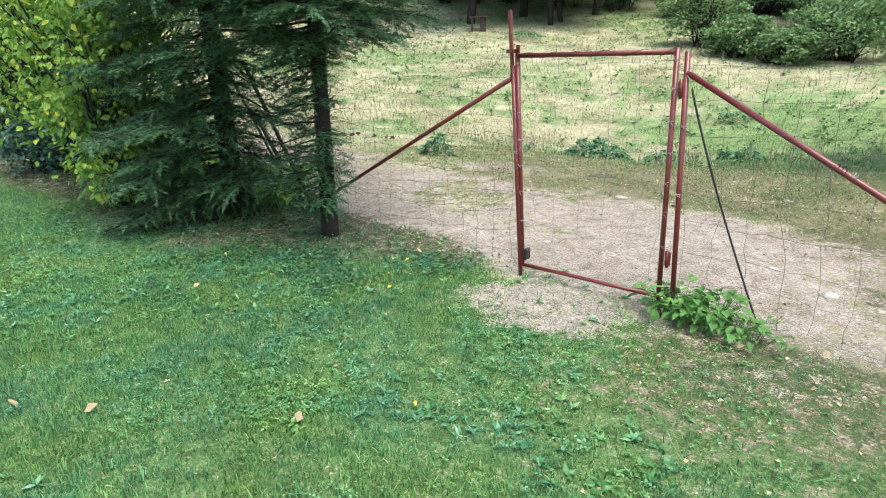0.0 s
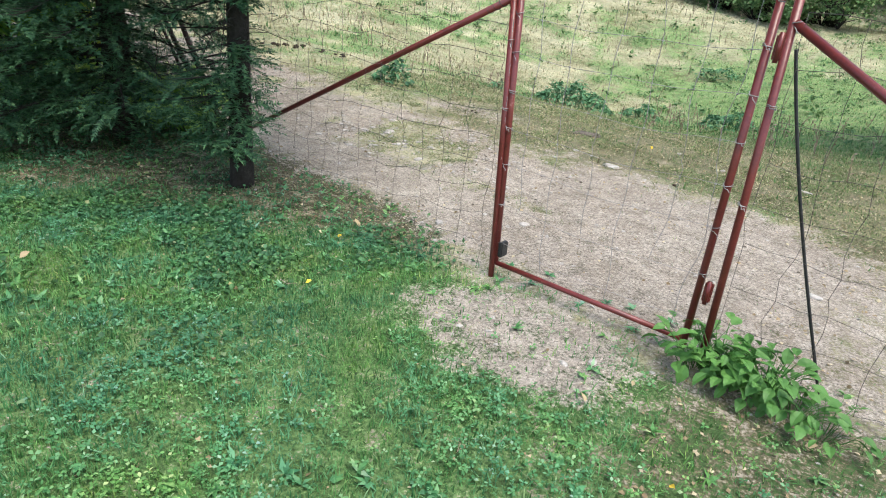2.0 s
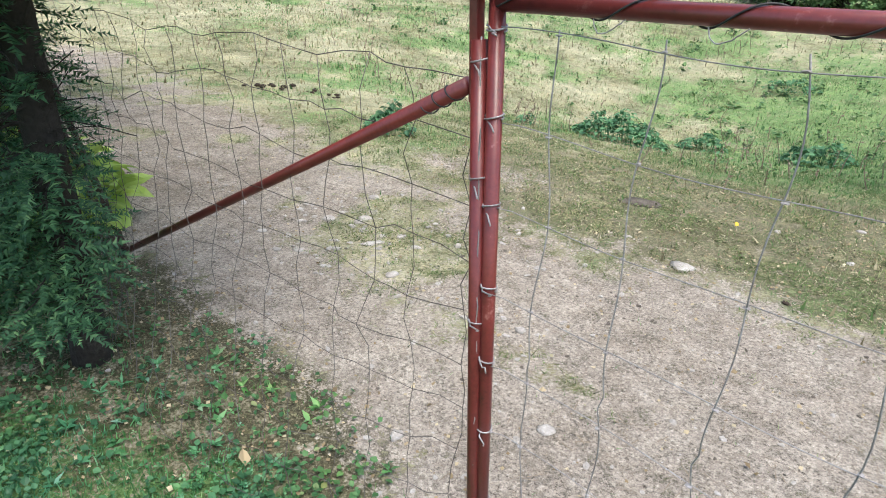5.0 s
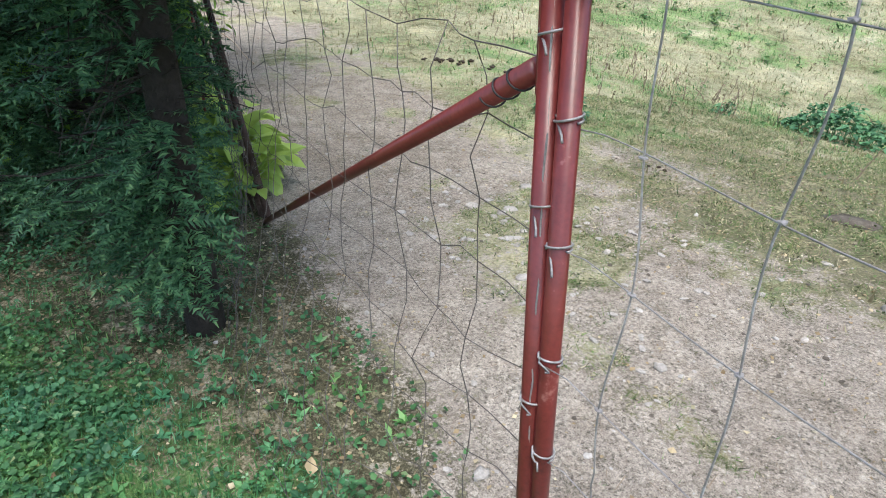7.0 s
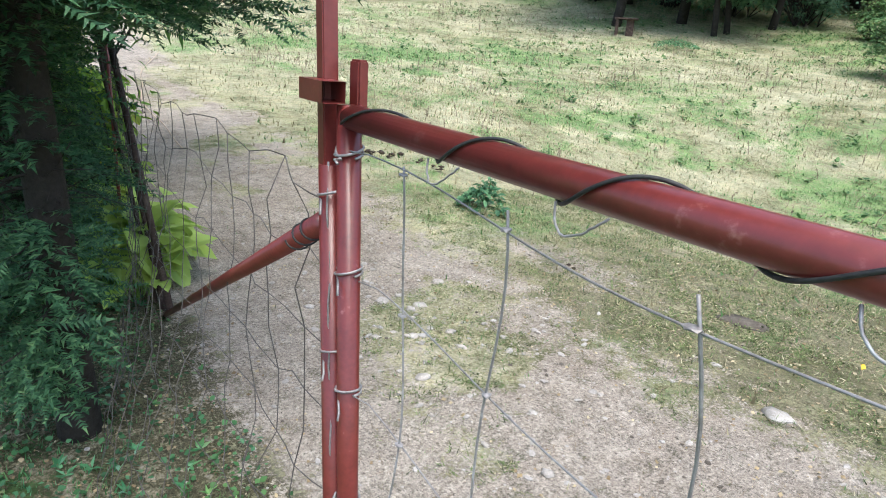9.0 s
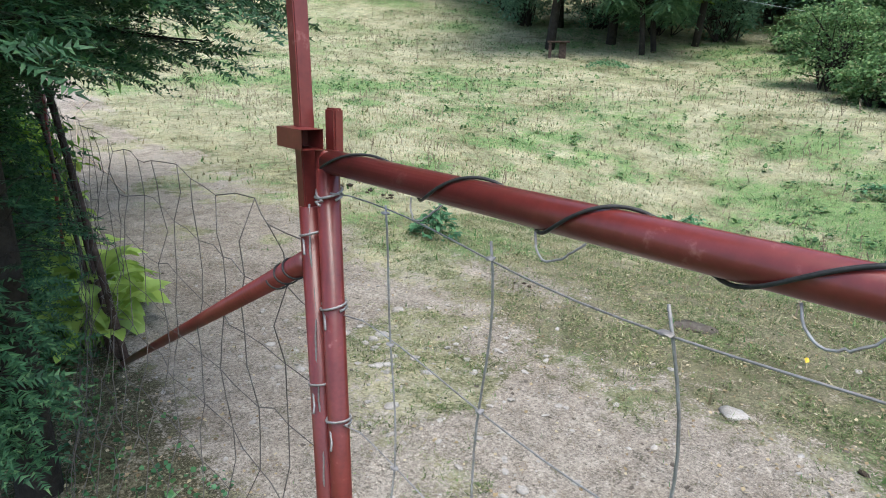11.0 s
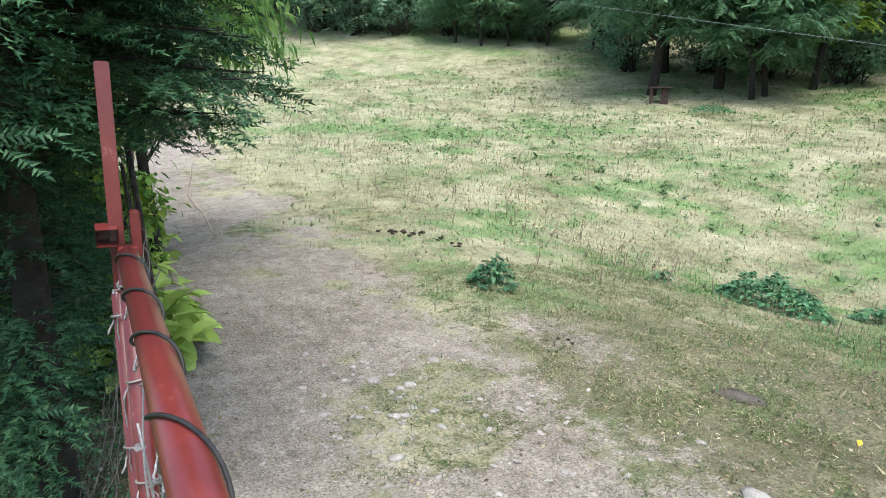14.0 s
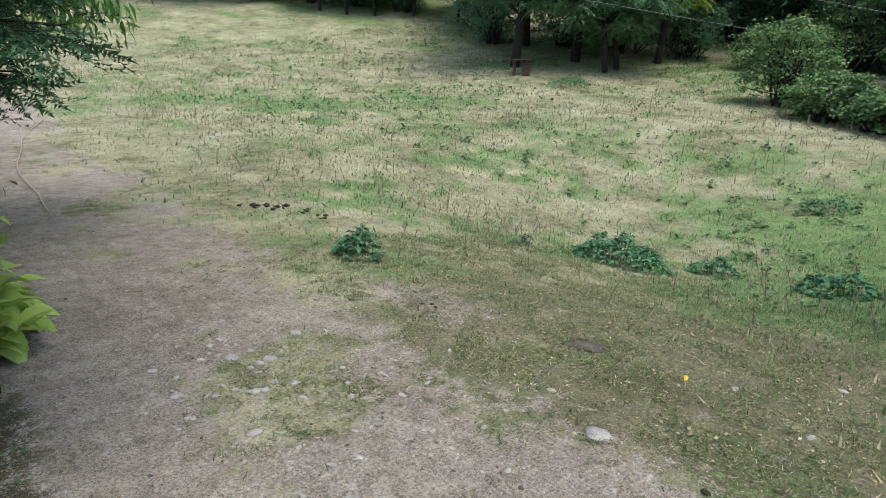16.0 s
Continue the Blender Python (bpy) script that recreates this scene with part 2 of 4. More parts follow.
STONE = rough_material("pale_stone", [(0.3, (0.22, 0.20, 0.175)), (0.5, (0.36, 0.33, 0.30)), (0.7, (0.54, 0.51, 0.47))], 18, 0.9, 0, 0.6, 0.01)
DUNG = rough_material("dung", [(0.3, (0.018, 0.013, 0.01)), (0.6, (0.06, 0.043, 0.03)), (0.8, (0.12, 0.09, 0.06))], 30, 0.9, 0, 0.9, 0.01)
SOIL = rough_material("soil", [(0.3, (0.05, 0.04, 0.033)), (0.55, (0.13, 0.11, 0.09)), (0.75, (0.24, 0.21, 0.18))], 25, 0.95, 0, 0.9, 0.01)
ROPE = rough_material("rope", [(0.3, (0.30, 0.22, 0.15)), (0.7, (0.52, 0.42, 0.32))], 80, 0.9, 0, 0.6, 0.002)

# ---- shapes ----
rng = np.random.default_rng(7)


def smooth(a, b, v):
    s = np.clip((np.asarray(v, float) - a) / (b - a), 0, 1)
    return s * s * (3 - 2 * s)


def wave(x, y, s, k=0):
    """A smooth, uneven field about 0, between about -1 and 1, with patches of about s metres."""
    def lattice(i, j, q):
        h = np.sin(i * 127.1 + j * 311.7 + q * 74.7) * 43758.5453
        return h - np.floor(h)

    x, y, total = np.asarray(x, float), np.asarray(y, float), 0.0
    for q, (cell, share) in enumerate(((0.75 * s, 0.66), (0.31 * s, 0.34))):
        c, d = math.cos(0.7 + k + q), math.sin(0.7 + k + q)
        u, v = (x * c - y * d) / cell + 3.1 * k, (x * d + y * c) / cell - 1.7 * k
        i, j = np.floor(u), np.floor(v)
        fu, fv = u - i, v - j
        fu, fv = fu * fu * (3 - 2 * fu), fv * fv * (3 - 2 * fv)
        low = lattice(i, j, k + q) * (1 - fu) + lattice(i + 1, j, k + q) * fu
        high = lattice(i, j + 1, k + q) * (1 - fu) + lattice(i + 1, j + 1, k + q) * fu
        total = total + share * (low * (1 - fv) + high * fv)
    return (total - 0.5) * 2.6


def terrain(x, y):
    """The height of the ground: level at the gate, a hollow beyond it, then a hillside that steepens up to the woods."""
    x, y = np.asarray(x, float), np.asarray(y, float)
    u = np.maximum(0, -0.75 * x + 0.66 * y)
    hill = np.where(u < 46, 0.0045 * u * u, 9.522 + 28 * (1 - np.exp(-(u - 46) * 0.414 / 28)))
    hollow = -0.8 * np.exp(-((x + 3.2) ** 2 + (y - 8.2) ** 2) / 13.52) / (1 + np.exp(-(y - 3.5) * 2))
    rough = 0.012 * wave(x, y, 1.7) + 0.007 * wave(x, y, 0.6, 2) * smooth(-0.2, 0.6, y)
    return hill + hollow + rough + 0.05 * wave(x, y, 6, 1) * smooth(6, 14, u)


def tufts(x, y):
    """Where thin grass holds on the trodden earth."""
    w = wave(x, y, 1.0, 11) + 0.5 * wave(x, y, 0.35, 12) + 0.75 * np.exp(-((x + 2.0) ** 2 / 0.9 + (y - 1.45) ** 2 / 0.3))
    return smooth(0.05, 0.55, w) * smooth(0.55, 1.1, y + 0.05 * x)


def masks(x, y):
    """Shares of bare dirt, lawn, leaf litter with other brown ground, and green meadow at points of the ground."""
    x, y = np.asarray(x, float), np.asarray(y, float)
    edge = 0.11 * wave(x, y, 1.1, 3) + 0.08 * wave(x, y, 0.37, 5) + 0.06 * wave(x, y, 0.14, 15)
    near = np.interp(x, [-9, -4, -2.3, -1.1, -0.5, -0.1, 0.3], [0.4, 0.3, 0.22, 0.3, 0.27, 0.1, 0.02])
    far = np.interp(x, [-20, -10.6, -7.4, -4.4, -3.3, -1.1, 0.2, 1.0, 1.7, 3.0], [2.8, 2.35, 2.5, 2.3, 2.15, 1.95, 2.15, 2.05, 1.55, 1.25])
    track = smooth(near - 0.22, near + 0.22, y + edge * 0.9) * smooth(far + 0.45, far - 0.45, y + edge * 1.8)
    tongue = np.exp(-(((x + 2.35) / 0.75) ** 2 + ((y - 2.7 - 0.1 * (x + 2.35)) / 0.28) ** 2) * 1.4)
    patch = 0.8 * smooth(1.35, 0.6, np.hypot((x - 0.45) / 0.52, (y + 0.33) / 0.36) + edge * 2.2)
    bald = 0.2 * smooth(1.3, 0.5, np.hypot((x - 1.65) / 0.45, (y + 0.40) / 0.24) + edge * 2.6)
    strip = 0.5 * smooth(0.4, 0.1, np.abs(y + 0.02 + edge)) * smooth(-0.3, 0.1, x) * smooth(1.5, 0.9, x)
    track = track * (1 - 0.72 * tufts(x, y)) * (1 - 0.4 * smooth(0.9, 1.7, x + edge))
    dirt = np.clip(np.maximum.reduce([track, tongue, patch, bald, strip]), 0, 1)
    lawn = smooth(0.2, -0.25, y + edge)
    verge = np.interp(x, [-9, -5.3, -3.4, -2.1, -1.5, -1.1, -0.8, -0.3], [-1.4, -1.29, -1.21, -1.02, -0.55, -0.40, -0.12, 0.08])
    litter = 0.85 * smooth(-0.28, 0.22, y - verge + edge * 1.8) * smooth(0.6, 0.25, y) * smooth(-0.1, -0.5, x)
    # the darker brown also covers the ground right of the gate
    litter = np.maximum(litter, 0.62 * smooth(0.6, 1.3, x + edge) * smooth(-1.5, -0.5, y + edge) * smooth(2.6, 2.2, y))
    litter = np.maximum(litter, 0.6 * smooth(1.5, 2.3, y - 0.1 * x + edge) * smooth(5.4, 4.0, y - 0.1 * x + edge) * smooth(-3.6, -1.8, x + edge))
    w = 0.5 * wave(x, y, 5.0, 6) + 0.75 * wave(x, y, 1.7, 8) + 0.8 * wave(x, y, 0.5, 13) - 0.2 + 1.1 * smooth(-5.5, -1, x) * smooth(16, 9, y) * smooth(3.6, 5.2, y)
    return dirt, lawn, litter, smooth(-0.6, 1.0, w)


def mesh_object(name, verts, tris, mat, parent=None, label="", flat=True):
    """An object from arrays of corners and triangles."""
    verts, tris = np.asarray(verts, np.float32).reshape(-1, 3), np.asarray(tris, np.int32).reshape(-1, 3)
    me = bpy.data.meshes.new(name)
    me.vertices.add(len(verts))
    me.vertices.foreach_set("co", verts.ravel())
    me.loops.add(tris.size)
    me.loops.foreach_set("vertex_index", tris.ravel())
    me.polygons.add(len(tris))
    me.polygons.foreach_set("loop_start", np.arange(0, tris.size, 3, dtype=np.int32))
    me.polygons.foreach_set("use_smooth", np.full(len(tris), not flat))
    me.update(calc_edges=True)
    me.materials.append(mat)
    ob = new(name, me)
    if parent is not None:
        ob.parent = parent
    if label:
        ob["label"] = label
    return ob


def part(name, bm, mat, parent, label=""):
    """Links a bmesh as one mesh object under a thing or a part."""
    me = bpy.data.meshes.new(name)
    bm.to_mesh(me)
    bm.free()
    me.materials.append(mat)
    ob = new(name, me)
    ob.parent = parent
    if label:
        ob["label"] = label
    return ob


def thing(name, x, y, z, label, category, group="", kind="", turn=0.0):
    """An Empty at a thing's base."""
    ob = new(name)
    ob.empty_display_size = 0.1
    ob.matrix_basis = pose(x, y, z, 0, 0, turn)
    return tagged(ob, label, category, group, kind)


def tube(points, radii, sides=8, caps=True):
    """Corners and triangles of a tube along points."""
    p = np.asarray(points, float)
    r = np.broadcast_to(np.asarray(radii, float), (len(p),))
    d = np.gradient(p, axis=0)
    d /= np.linalg.norm(d, axis=1, keepdims=True) + 1e-12
    a = np.cross(d, np.where(np.abs(d[:, 2:3]) > 0.9, [[1.0, 0, 0]], [[0, 0, 1.0]]))
    a /= np.linalg.norm(a, axis=1, keepdims=True) + 1e-12
    b = np.cross(d, a)
    ang = np.arange(sides) / sides * 2 * np.pi
    ring = p[:, None] + r[:, None, None] * (np.cos(ang)[None, :, None] * a[:, None] + np.sin(ang)[None, :, None] * b[:, None])
    v = ring.reshape(-1, 3)
    i = (np.arange(len(p) - 1)[:, None] * sides + np.arange(sides)[None]).ravel()
    j = (np.arange(len(p) - 1)[:, None] * sides + (np.arange(sides)[None] + 1) % sides).ravel()
    t = np.concatenate([np.stack([i, j, j + sides], 1), np.stack([i, j + sides, i + sides], 1)])
    if caps:
        n = len(v)
        v = np.concatenate([v, p[[0, -1]]])
        k = np.arange(sides)
        e = (len(p) - 1) * sides
        t = np.concatenate([t, np.stack([(k + 1) % sides, k, np.full(sides, n)], 1), np.stack([e + k, e + (k + 1) % sides, np.full(sides, n + 1)], 1)])
    return v, t


def join(pieces):
    vs, ts, n = [], [], 0
    for v, t in pieces:
        vs.append(np.asarray(v, float))
        ts.append(np.asarray(t) + n)
        n += len(v)
    return np.concatenate(vs), np.concatenate(ts)


def tube_object(name, points, radii, mat, parent=None, sides=10, label=""):
    v, t = tube(points, radii, sides)
    return mesh_object(name, v, t, mat, parent, label, flat=False)


def turned(yaw, pitch, roll):
    """Turns for many copies: about the long axis y, then tipped up, then swung about z."""
    cy, sy, cp, sp, cr, sr = np.cos(yaw), np.sin(yaw), np.cos(pitch), np.sin(pitch), np.cos(roll), np.sin(roll)
    o, i = np.zeros_like(cy), np.ones_like(cy)
    rz = np.stack([np.stack([cy, -sy, o], -1), np.stack([sy, cy, o], -1), np.stack([o, o, i], -1)], -2)
    rx = np.stack([np.stack([i, o, o], -1), np.stack([o, cp, -sp], -1), np.stack([o, sp, cp], -1)], -2)
    ry = np.stack([np.stack([cr, o, sr], -1), np.stack([o, i, o], -1), np.stack([-sr, o, cr], -1)], -2)
    return rz @ rx @ ry


def strew(template, places, turns, sizes):
    """Copies of a small template (corners, triangles) at many places, as one pair of arrays."""
    v, t = np.asarray(template[0], float), np.asarray(template[1], np.int64)
    sizes = np.asarray(sizes, float)
    if sizes.ndim == 1:
        sizes = np.repeat(sizes[:, None], 3, 1)
    out = np.einsum("nij,nkj->nki", turns, v[None] * sizes[:, None]) + np.asarray(places, float)[:, None]
    return out.reshape(-1, 3), (t[None] + (np.arange(len(places)) * len(v))[:, None, None]).reshape(-1, 3)


# small templates, all pointing along +y
BLADE = (np.array([(-0.5, 0, 0), (0.5, 0, 0), (0, 1, 0.0)]) * (0.1, 1, 1), [(0, 1, 2)])
BENT = (np.array([(-0.5, 0, 0), (0.5, 0, 0), (-0.4, 0.55, 0.03), (0.4, 0.55, 0.03), (0, 1.0, -0.12)]) * (0.09, 1, 1), [(0, 1, 3), (0, 3, 2), (2, 3, 4)])
LEAF = (np.array([(0, 0, 0), (-0.36, 0.4, 0.07), (0, 0.5, -0.02), (0.36, 0.4, 0.07), (-0.2, 0.8, 0.03), (0.2, 0.8, 0.03), (0, 1.05, -0.06)]),
        [(0, 2, 1), (0, 3, 2), (1, 2, 4), (2, 3, 5), (2, 6, 4), (2, 5, 6)])
LANCE = (np.array([(0, 0, 0), (-0.13, 0.4, 0.02), (0.13, 0.4, 0.02), (0, 1, -0.2)]), [(0, 2, 1), (1, 2, 3)])
SCALE_LEAF = (np.array([(0, 0, 0), (-0.4, 0.5, 0.08), (0.4, 0.5, 0.08), (0, 1, -0.05)]), [(0, 2, 1), (1, 2, 3)])


def trefoil():
    v, t = [], []
    for k in range(3):
        a = k * 2.094
        n = len(v)
        for px, py, pz in ((0, 0.02, 0), (-0.32, 0.55, 0.10), (0, 0.95, 0.02), (0.32, 0.55, 0.10)):
            v.append((px * math.cos(a) - py * math.sin(a), px * math.sin(a) + py * math.cos(a), pz))
        t += [(n, n + 3, n + 1), (n + 1, n + 3, n + 2)]
    return np.array(v), t


def fir_twig():
    """A twig 1 long with two close rows of needles."""
    v, t = [], []
    for k in range(9):
        y = 0.0 + k * 0.105
        ln = 0.24 * (1 - 0.45 * (k / 8) ** 2) * (0.85 + 0.3 * ((k * 7) % 5) / 5)
        for s in (-1, 1):
            n = len(v)
            v += [(0, y - 0.008, 0), (0, y + 0.078, 0.0), (s * ln * 0.86, y + ln * 0.66, 0.06 * ((k % 3) - 1))]
            t += [(n, n + 1, n + 2)] if s > 0 else [(n + 1, n, n + 2)]
    v += [(-0.05, 0.88, 0), (0.05, 0.88, 0), (0, 1.14, 0)]
    t += [(len(v) - 3, len(v) - 2, len(v) - 1)]
    return np.array(v), t


def frond(pairs):
    """A feathered leaf 1 long: pairs of broad leaflets on a drooping rib."""
    v, t = [], []
    for k in range(pairs):
        y = 0.12 + 0.8 * k / pairs
        ln = 0.30 * (1 - 0.5 * (k / pairs) ** 2)
        for s in (-1, 1):
            n, drop = len(v), -0.22 * y * y
            v += [(0, y - 0.04, drop), (s * ln, y + ln * 0.4, drop - 0.06), (s * ln * 0.15, y + 0.66 / pairs, drop + 0.02)]
            t += [(n, n + 1, n + 2)] if s > 0 else [(n, n + 2, n + 1)]
    n = len(v)
    v += [(-0.08, 0.86, -0.16), (0.08, 0.86, -0.16), (0, 1.1, -0.3)]
    t += [(n, n + 1, n + 2)]
    return np.array(v), t


TREFOIL, FIR_TWIG, FROND, SPRAY = trefoil(), fir_twig(), frond(5), frond(3)

# ---- ground ----


def ground():
    def line(a, b, step, reach):
        mid = np.arange(a, b + step / 2, step)
        grow, out = step, [0.0]
        while out[-1] < reach:
            grow = min(grow * 1.12, 60)
            out.append(out[-1] + grow)
        out = np.array(out[1:])
        return np.concatenate([a - out[::-1], mid, b + out])

    xs, ys = line(-7.0, 3.6, 0.06, 900), line(-3.6, 8.0, 0.06, 900)
    gx, gy = np.meshgrid(xs, ys)
    z = terrain(gx, gy)
    nx, ny = len(xs), len(ys)
    k = (np.arange(ny - 1)[:, None] * nx + np.arange(nx - 1)[None]).ravel()
    tris = np.concatenate([np.stack([k, k + 1, k + nx + 1], 1), np.stack([k, k + nx + 1, k + nx], 1)])
    ob = mesh_object("ground", np.stack([gx.ravel(), gy.ravel(), z.ravel()], 1), tris, GROUND, flat=False)
    for name, values in zip(("dirt", "lawn", "litter", "green"), masks(gx.ravel(), gy.ravel())):
        ob.data.attributes.new(name, "FLOAT", "POINT").data.foreach_set("value", values.astype(np.float32))
    return tagged(ob, "trodden earth track between green lawn and dry hillside meadow", "ground", kind="structure")


ground()


# ---- grass ----
def on_ground(n, x0, x1, y0, y1, keep):
    """n points in a rectangle, of which keep(x, y) gives each one's chance to stay."""
    x, y = rng.uniform(x0, x1, n), rng.uniform(y0, y1, n)
    ok = rng.random(n) < keep(x, y)
    return x[ok], y[ok]


def grow(template, x, y, length, spread, width=1.0, lift=0.0):
    """Blades standing at points, each leaning by about spread radians."""
    n = len(x)
    size = length * rng.uniform(0.5, 1.35, n)
    turns = turned(rng.uniform(0, 6.283, n), np.pi / 2 - np.abs(rng.normal(0, spread, n)), rng.uniform(-0.6, 0.6, n))
    return strew(template, np.stack([x, y, terrain(x, y) - 0.003 + lift], 1), turns, np.stack([size * width, size, size], 1))


def lawn_share(x, y):
    d, g, li, _ = masks(x, y)
    thin = 0.55 + 0.45 * smooth(-0.35, 0.25, wave(x, y, 1.3, 4))
    worn = 1 - 0.55 * smooth(0.3, 1.5, x) * smooth(-1.9, -0.7, y)
    return np.clip(g * (1 - d) ** 1.6 * np.clip(1.08 - 1.05 * li, 0.06, 1) * thin * worn, 0, 1)


pieces = []
for reach, count, size in (((-2.2, 3.4, -3.0, 0.3), 380000, 0.028), ((-6.5, -2.2, -3.2, 0.2), 130000, 0.032), ((-16, -6.5, -6, 0.2), 60000, 0.055), ((-7, 8, -9, -3.0), 24000, 0.08), ((3.4, 8, -3.0, 0.2), 10000, 0.07)):
    px, py = on_ground(count, *reach, lawn_share)
    half = len(px) // 8 if size < 0.05 else 0
    pieces.append(grow(BENT, px[:half], py[:half], size * 1.25, 1.05, 1.35) if half else grow(BLADE, px[:9], py[:9], size, 0.9, 1.3))
    pieces.append(grow(BLADE, px[half:], py[half:], size, 1.2, 1.6))
v, t = join(pieces)
tagged(mesh_object("lawn_grass", v, t, LAWN), "short green lawn grass, worn thin near the gate", "grass", kind="stuff")

px, py = on_ground(85000, -4.5, 3.2, -3.0, 0.1, lambda x, y: lawn_share(x, y) * smooth(-0.35, 0.5, wave(x, y, 0.8, 9)) * (0.35 + 0.65 * smooth(-0.6, 0.4, wave(x, y, 0.3, 2))))
n = len(px)
v, t = strew(TREFOIL, np.stack([px, py, terrain(px, py) + rng.uniform(0.008, 0.03, n)], 1), turned(rng.uniform(0, 6.28, n), rng.normal(0, 0.3, n), rng.normal(0, 0.3, n)), rng.uniform(0.008, 0.019, n))
tagged(mesh_object("clover", v, t, CLOVER), "low clover spread through the lawn", "clover", kind="stuff")


def meadow_share(x, y):
    d, g, li, _ = masks(x, y)
    near = 0.75 + 0.25 * smooth(2.6, 4.2, y - 0.25 * x)
    return np.clip((1 - g) * (1 - d) ** 1.2 * (1 - 0.4 * li) * near, 0, 1)


def patchy(x, y):
    """Where the meadow is green rather than dry."""
    return masks(x, y)[3]


for name, mat, label, sign in (("dry_grass", DRY, "short straw-coloured dry meadow grass", -1), ("meadow_grass", MEADOW, "green patches of short meadow grass", 1)):
    pieces = []
    for reach, count, size, wide in (((-4.5, 3.6, 1.4, 5.5), 240000, 0.022, 1.3), ((-11, 3.8, 1.4, 12), 200000, 0.036, 1.8), ((-26, 4, 2, 26), 150000, 0.055, 2.6), ((-50, -5, 2, 42), 80000, 0.075, 3.6)):

        def keep(x, y):
            p = patchy(x, y)
            a = meadow_share(x, y) * (0.15 + 0.85 * p if sign > 0 else 1 - 0.75 * p) * (0.45 + 0.55 * smooth(4.0, 5.4, y))
            return a * (0.35 + 0.65 * smooth(-0.4, 0.4, wave(x, y, 0.5, 3)))

        px, py = on_ground(count, *reach, keep)
        pieces.append(grow(BLADE, px, py, size, 1.15, wide))
    v, t = join(pieces)
    tagged(mesh_object(name, v, t, mat), label, "grass", kind="stuff")

# short trampled turf beyond the track: tussocks of brown, olive and straw blades
def turf_share(x, y):
    d = masks(x, y)[0]
    field = smooth(1.2, 2.0, y - 0.05 * x) * smooth(6.5, 4.2, y) * (1 - d) ** 1.5
    hold = 0.55 * tufts(x, y) * smooth(0.4, 0.9, y)
    return np.clip(np.maximum(field, hold), 0, 1) * (0.15 + 0.85 * smooth(-0.45, 0.35, wave(x, y, 0.28, 21)))


pieces = []
for count, size, spread, wide in ((42000, 0.025, 0.65, 1.5), (3500, 0.045, 1.2, 0.6)):
    cx, cy = on_ground(count, -4.2, 3.4, 0.5, 6.0, turf_share)
    px = np.repeat(cx, 11) + rng.normal(0, 0.02, len(cx) * 11)
    py = np.repeat(cy, 11) + rng.normal(0, 0.02, len(cx) * 11)
    n, q = len(px), size * rng.uniform(0.5, 1.35, len(px))
    pieces.append(strew(BLADE, np.stack([px, py, terrain(px, py) + 0.004], 1), turned(rng.uniform(0, 6.283, n), spread * rng.uniform(0.0, 1.0, n) ** 1.5, rng.uniform(-0.6, 0.6, n)), np.stack([q * wide, q, q], 1)))
px, py = on_ground(26000, -4.2, 3.4, 0.6, 6.0, lambda x, y: turf_share(x, y) * smooth(-0.2, 0.5, wave(x, y, 0.5, 22)))
n = len(px)
pieces.append(strew(SCALE_LEAF, np.stack([px, py, terrain(px, py) + 0.012], 1), turned(rng.uniform(0, 6.28, n), rng.normal(0.2, 0.35, n), rng.normal(0, 0.4, n)), rng.uniform(0.008, 0.02, n)))
v, t = join(pieces)
tagged(mesh_object("turf_tussocks", v, t, TURF), "short trampled tussocks of olive and brown turf", "grass", kind="stuff")

# thin grass and weeds on the trodden earth
px, py = on_ground(150000, -7, 3.4, -0.9, 3.6, lambda x, y: (0.03 + 0.5 * tufts(x, y) + 0.25 * (y < 0.2)) * (0.25 + 0.75 * smooth(-0.2, 0.4, wave(x, y, 0.2, 1))) * smooth(3.6, 2.6, y))
v, t = grow(BLADE, px, py, 0.024, 1.15, 1.2)
tagged(mesh_object("sparse_grass", v, t, MEADOW), "thin trampled grass on the earth track", "grass", kind="stuff")

# dead leaves and bits under the trees and on the track
px, py = on_ground(40000, -9, 3.4, -2.4, 4.4, lambda x, y: 0.1 + 0.8 * masks(x, y)[2] + 0.12 * (y > 0.9))
n = len(px)
v, t = strew(SCALE_LEAF, np.stack([px, py, terrain(px, py) + 0.006], 1), turned(rng.uniform(0, 6.28, n), rng.normal(0, 0.25, n), rng.normal(0, 0.4, n)), rng.uniform(0.006, 0.026, n) * rng.uniform(0.5, 1.1, n))
tagged(mesh_object("leaf_litter", v, t, FALLEN), "dry brown leaf scraps scattered on the ground", "leaf litter", kind="stuff")


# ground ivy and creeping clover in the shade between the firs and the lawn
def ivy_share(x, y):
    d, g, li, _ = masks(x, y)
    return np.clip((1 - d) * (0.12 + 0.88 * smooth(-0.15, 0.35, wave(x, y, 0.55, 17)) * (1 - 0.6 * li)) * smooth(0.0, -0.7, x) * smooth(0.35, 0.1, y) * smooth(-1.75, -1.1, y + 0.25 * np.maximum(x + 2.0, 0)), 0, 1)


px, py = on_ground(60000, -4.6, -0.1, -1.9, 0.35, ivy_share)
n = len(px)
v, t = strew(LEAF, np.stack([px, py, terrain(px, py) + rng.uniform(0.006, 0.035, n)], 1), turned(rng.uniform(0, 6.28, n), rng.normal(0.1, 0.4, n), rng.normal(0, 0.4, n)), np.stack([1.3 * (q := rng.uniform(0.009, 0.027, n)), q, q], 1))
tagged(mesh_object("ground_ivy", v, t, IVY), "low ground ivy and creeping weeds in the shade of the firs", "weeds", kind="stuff")

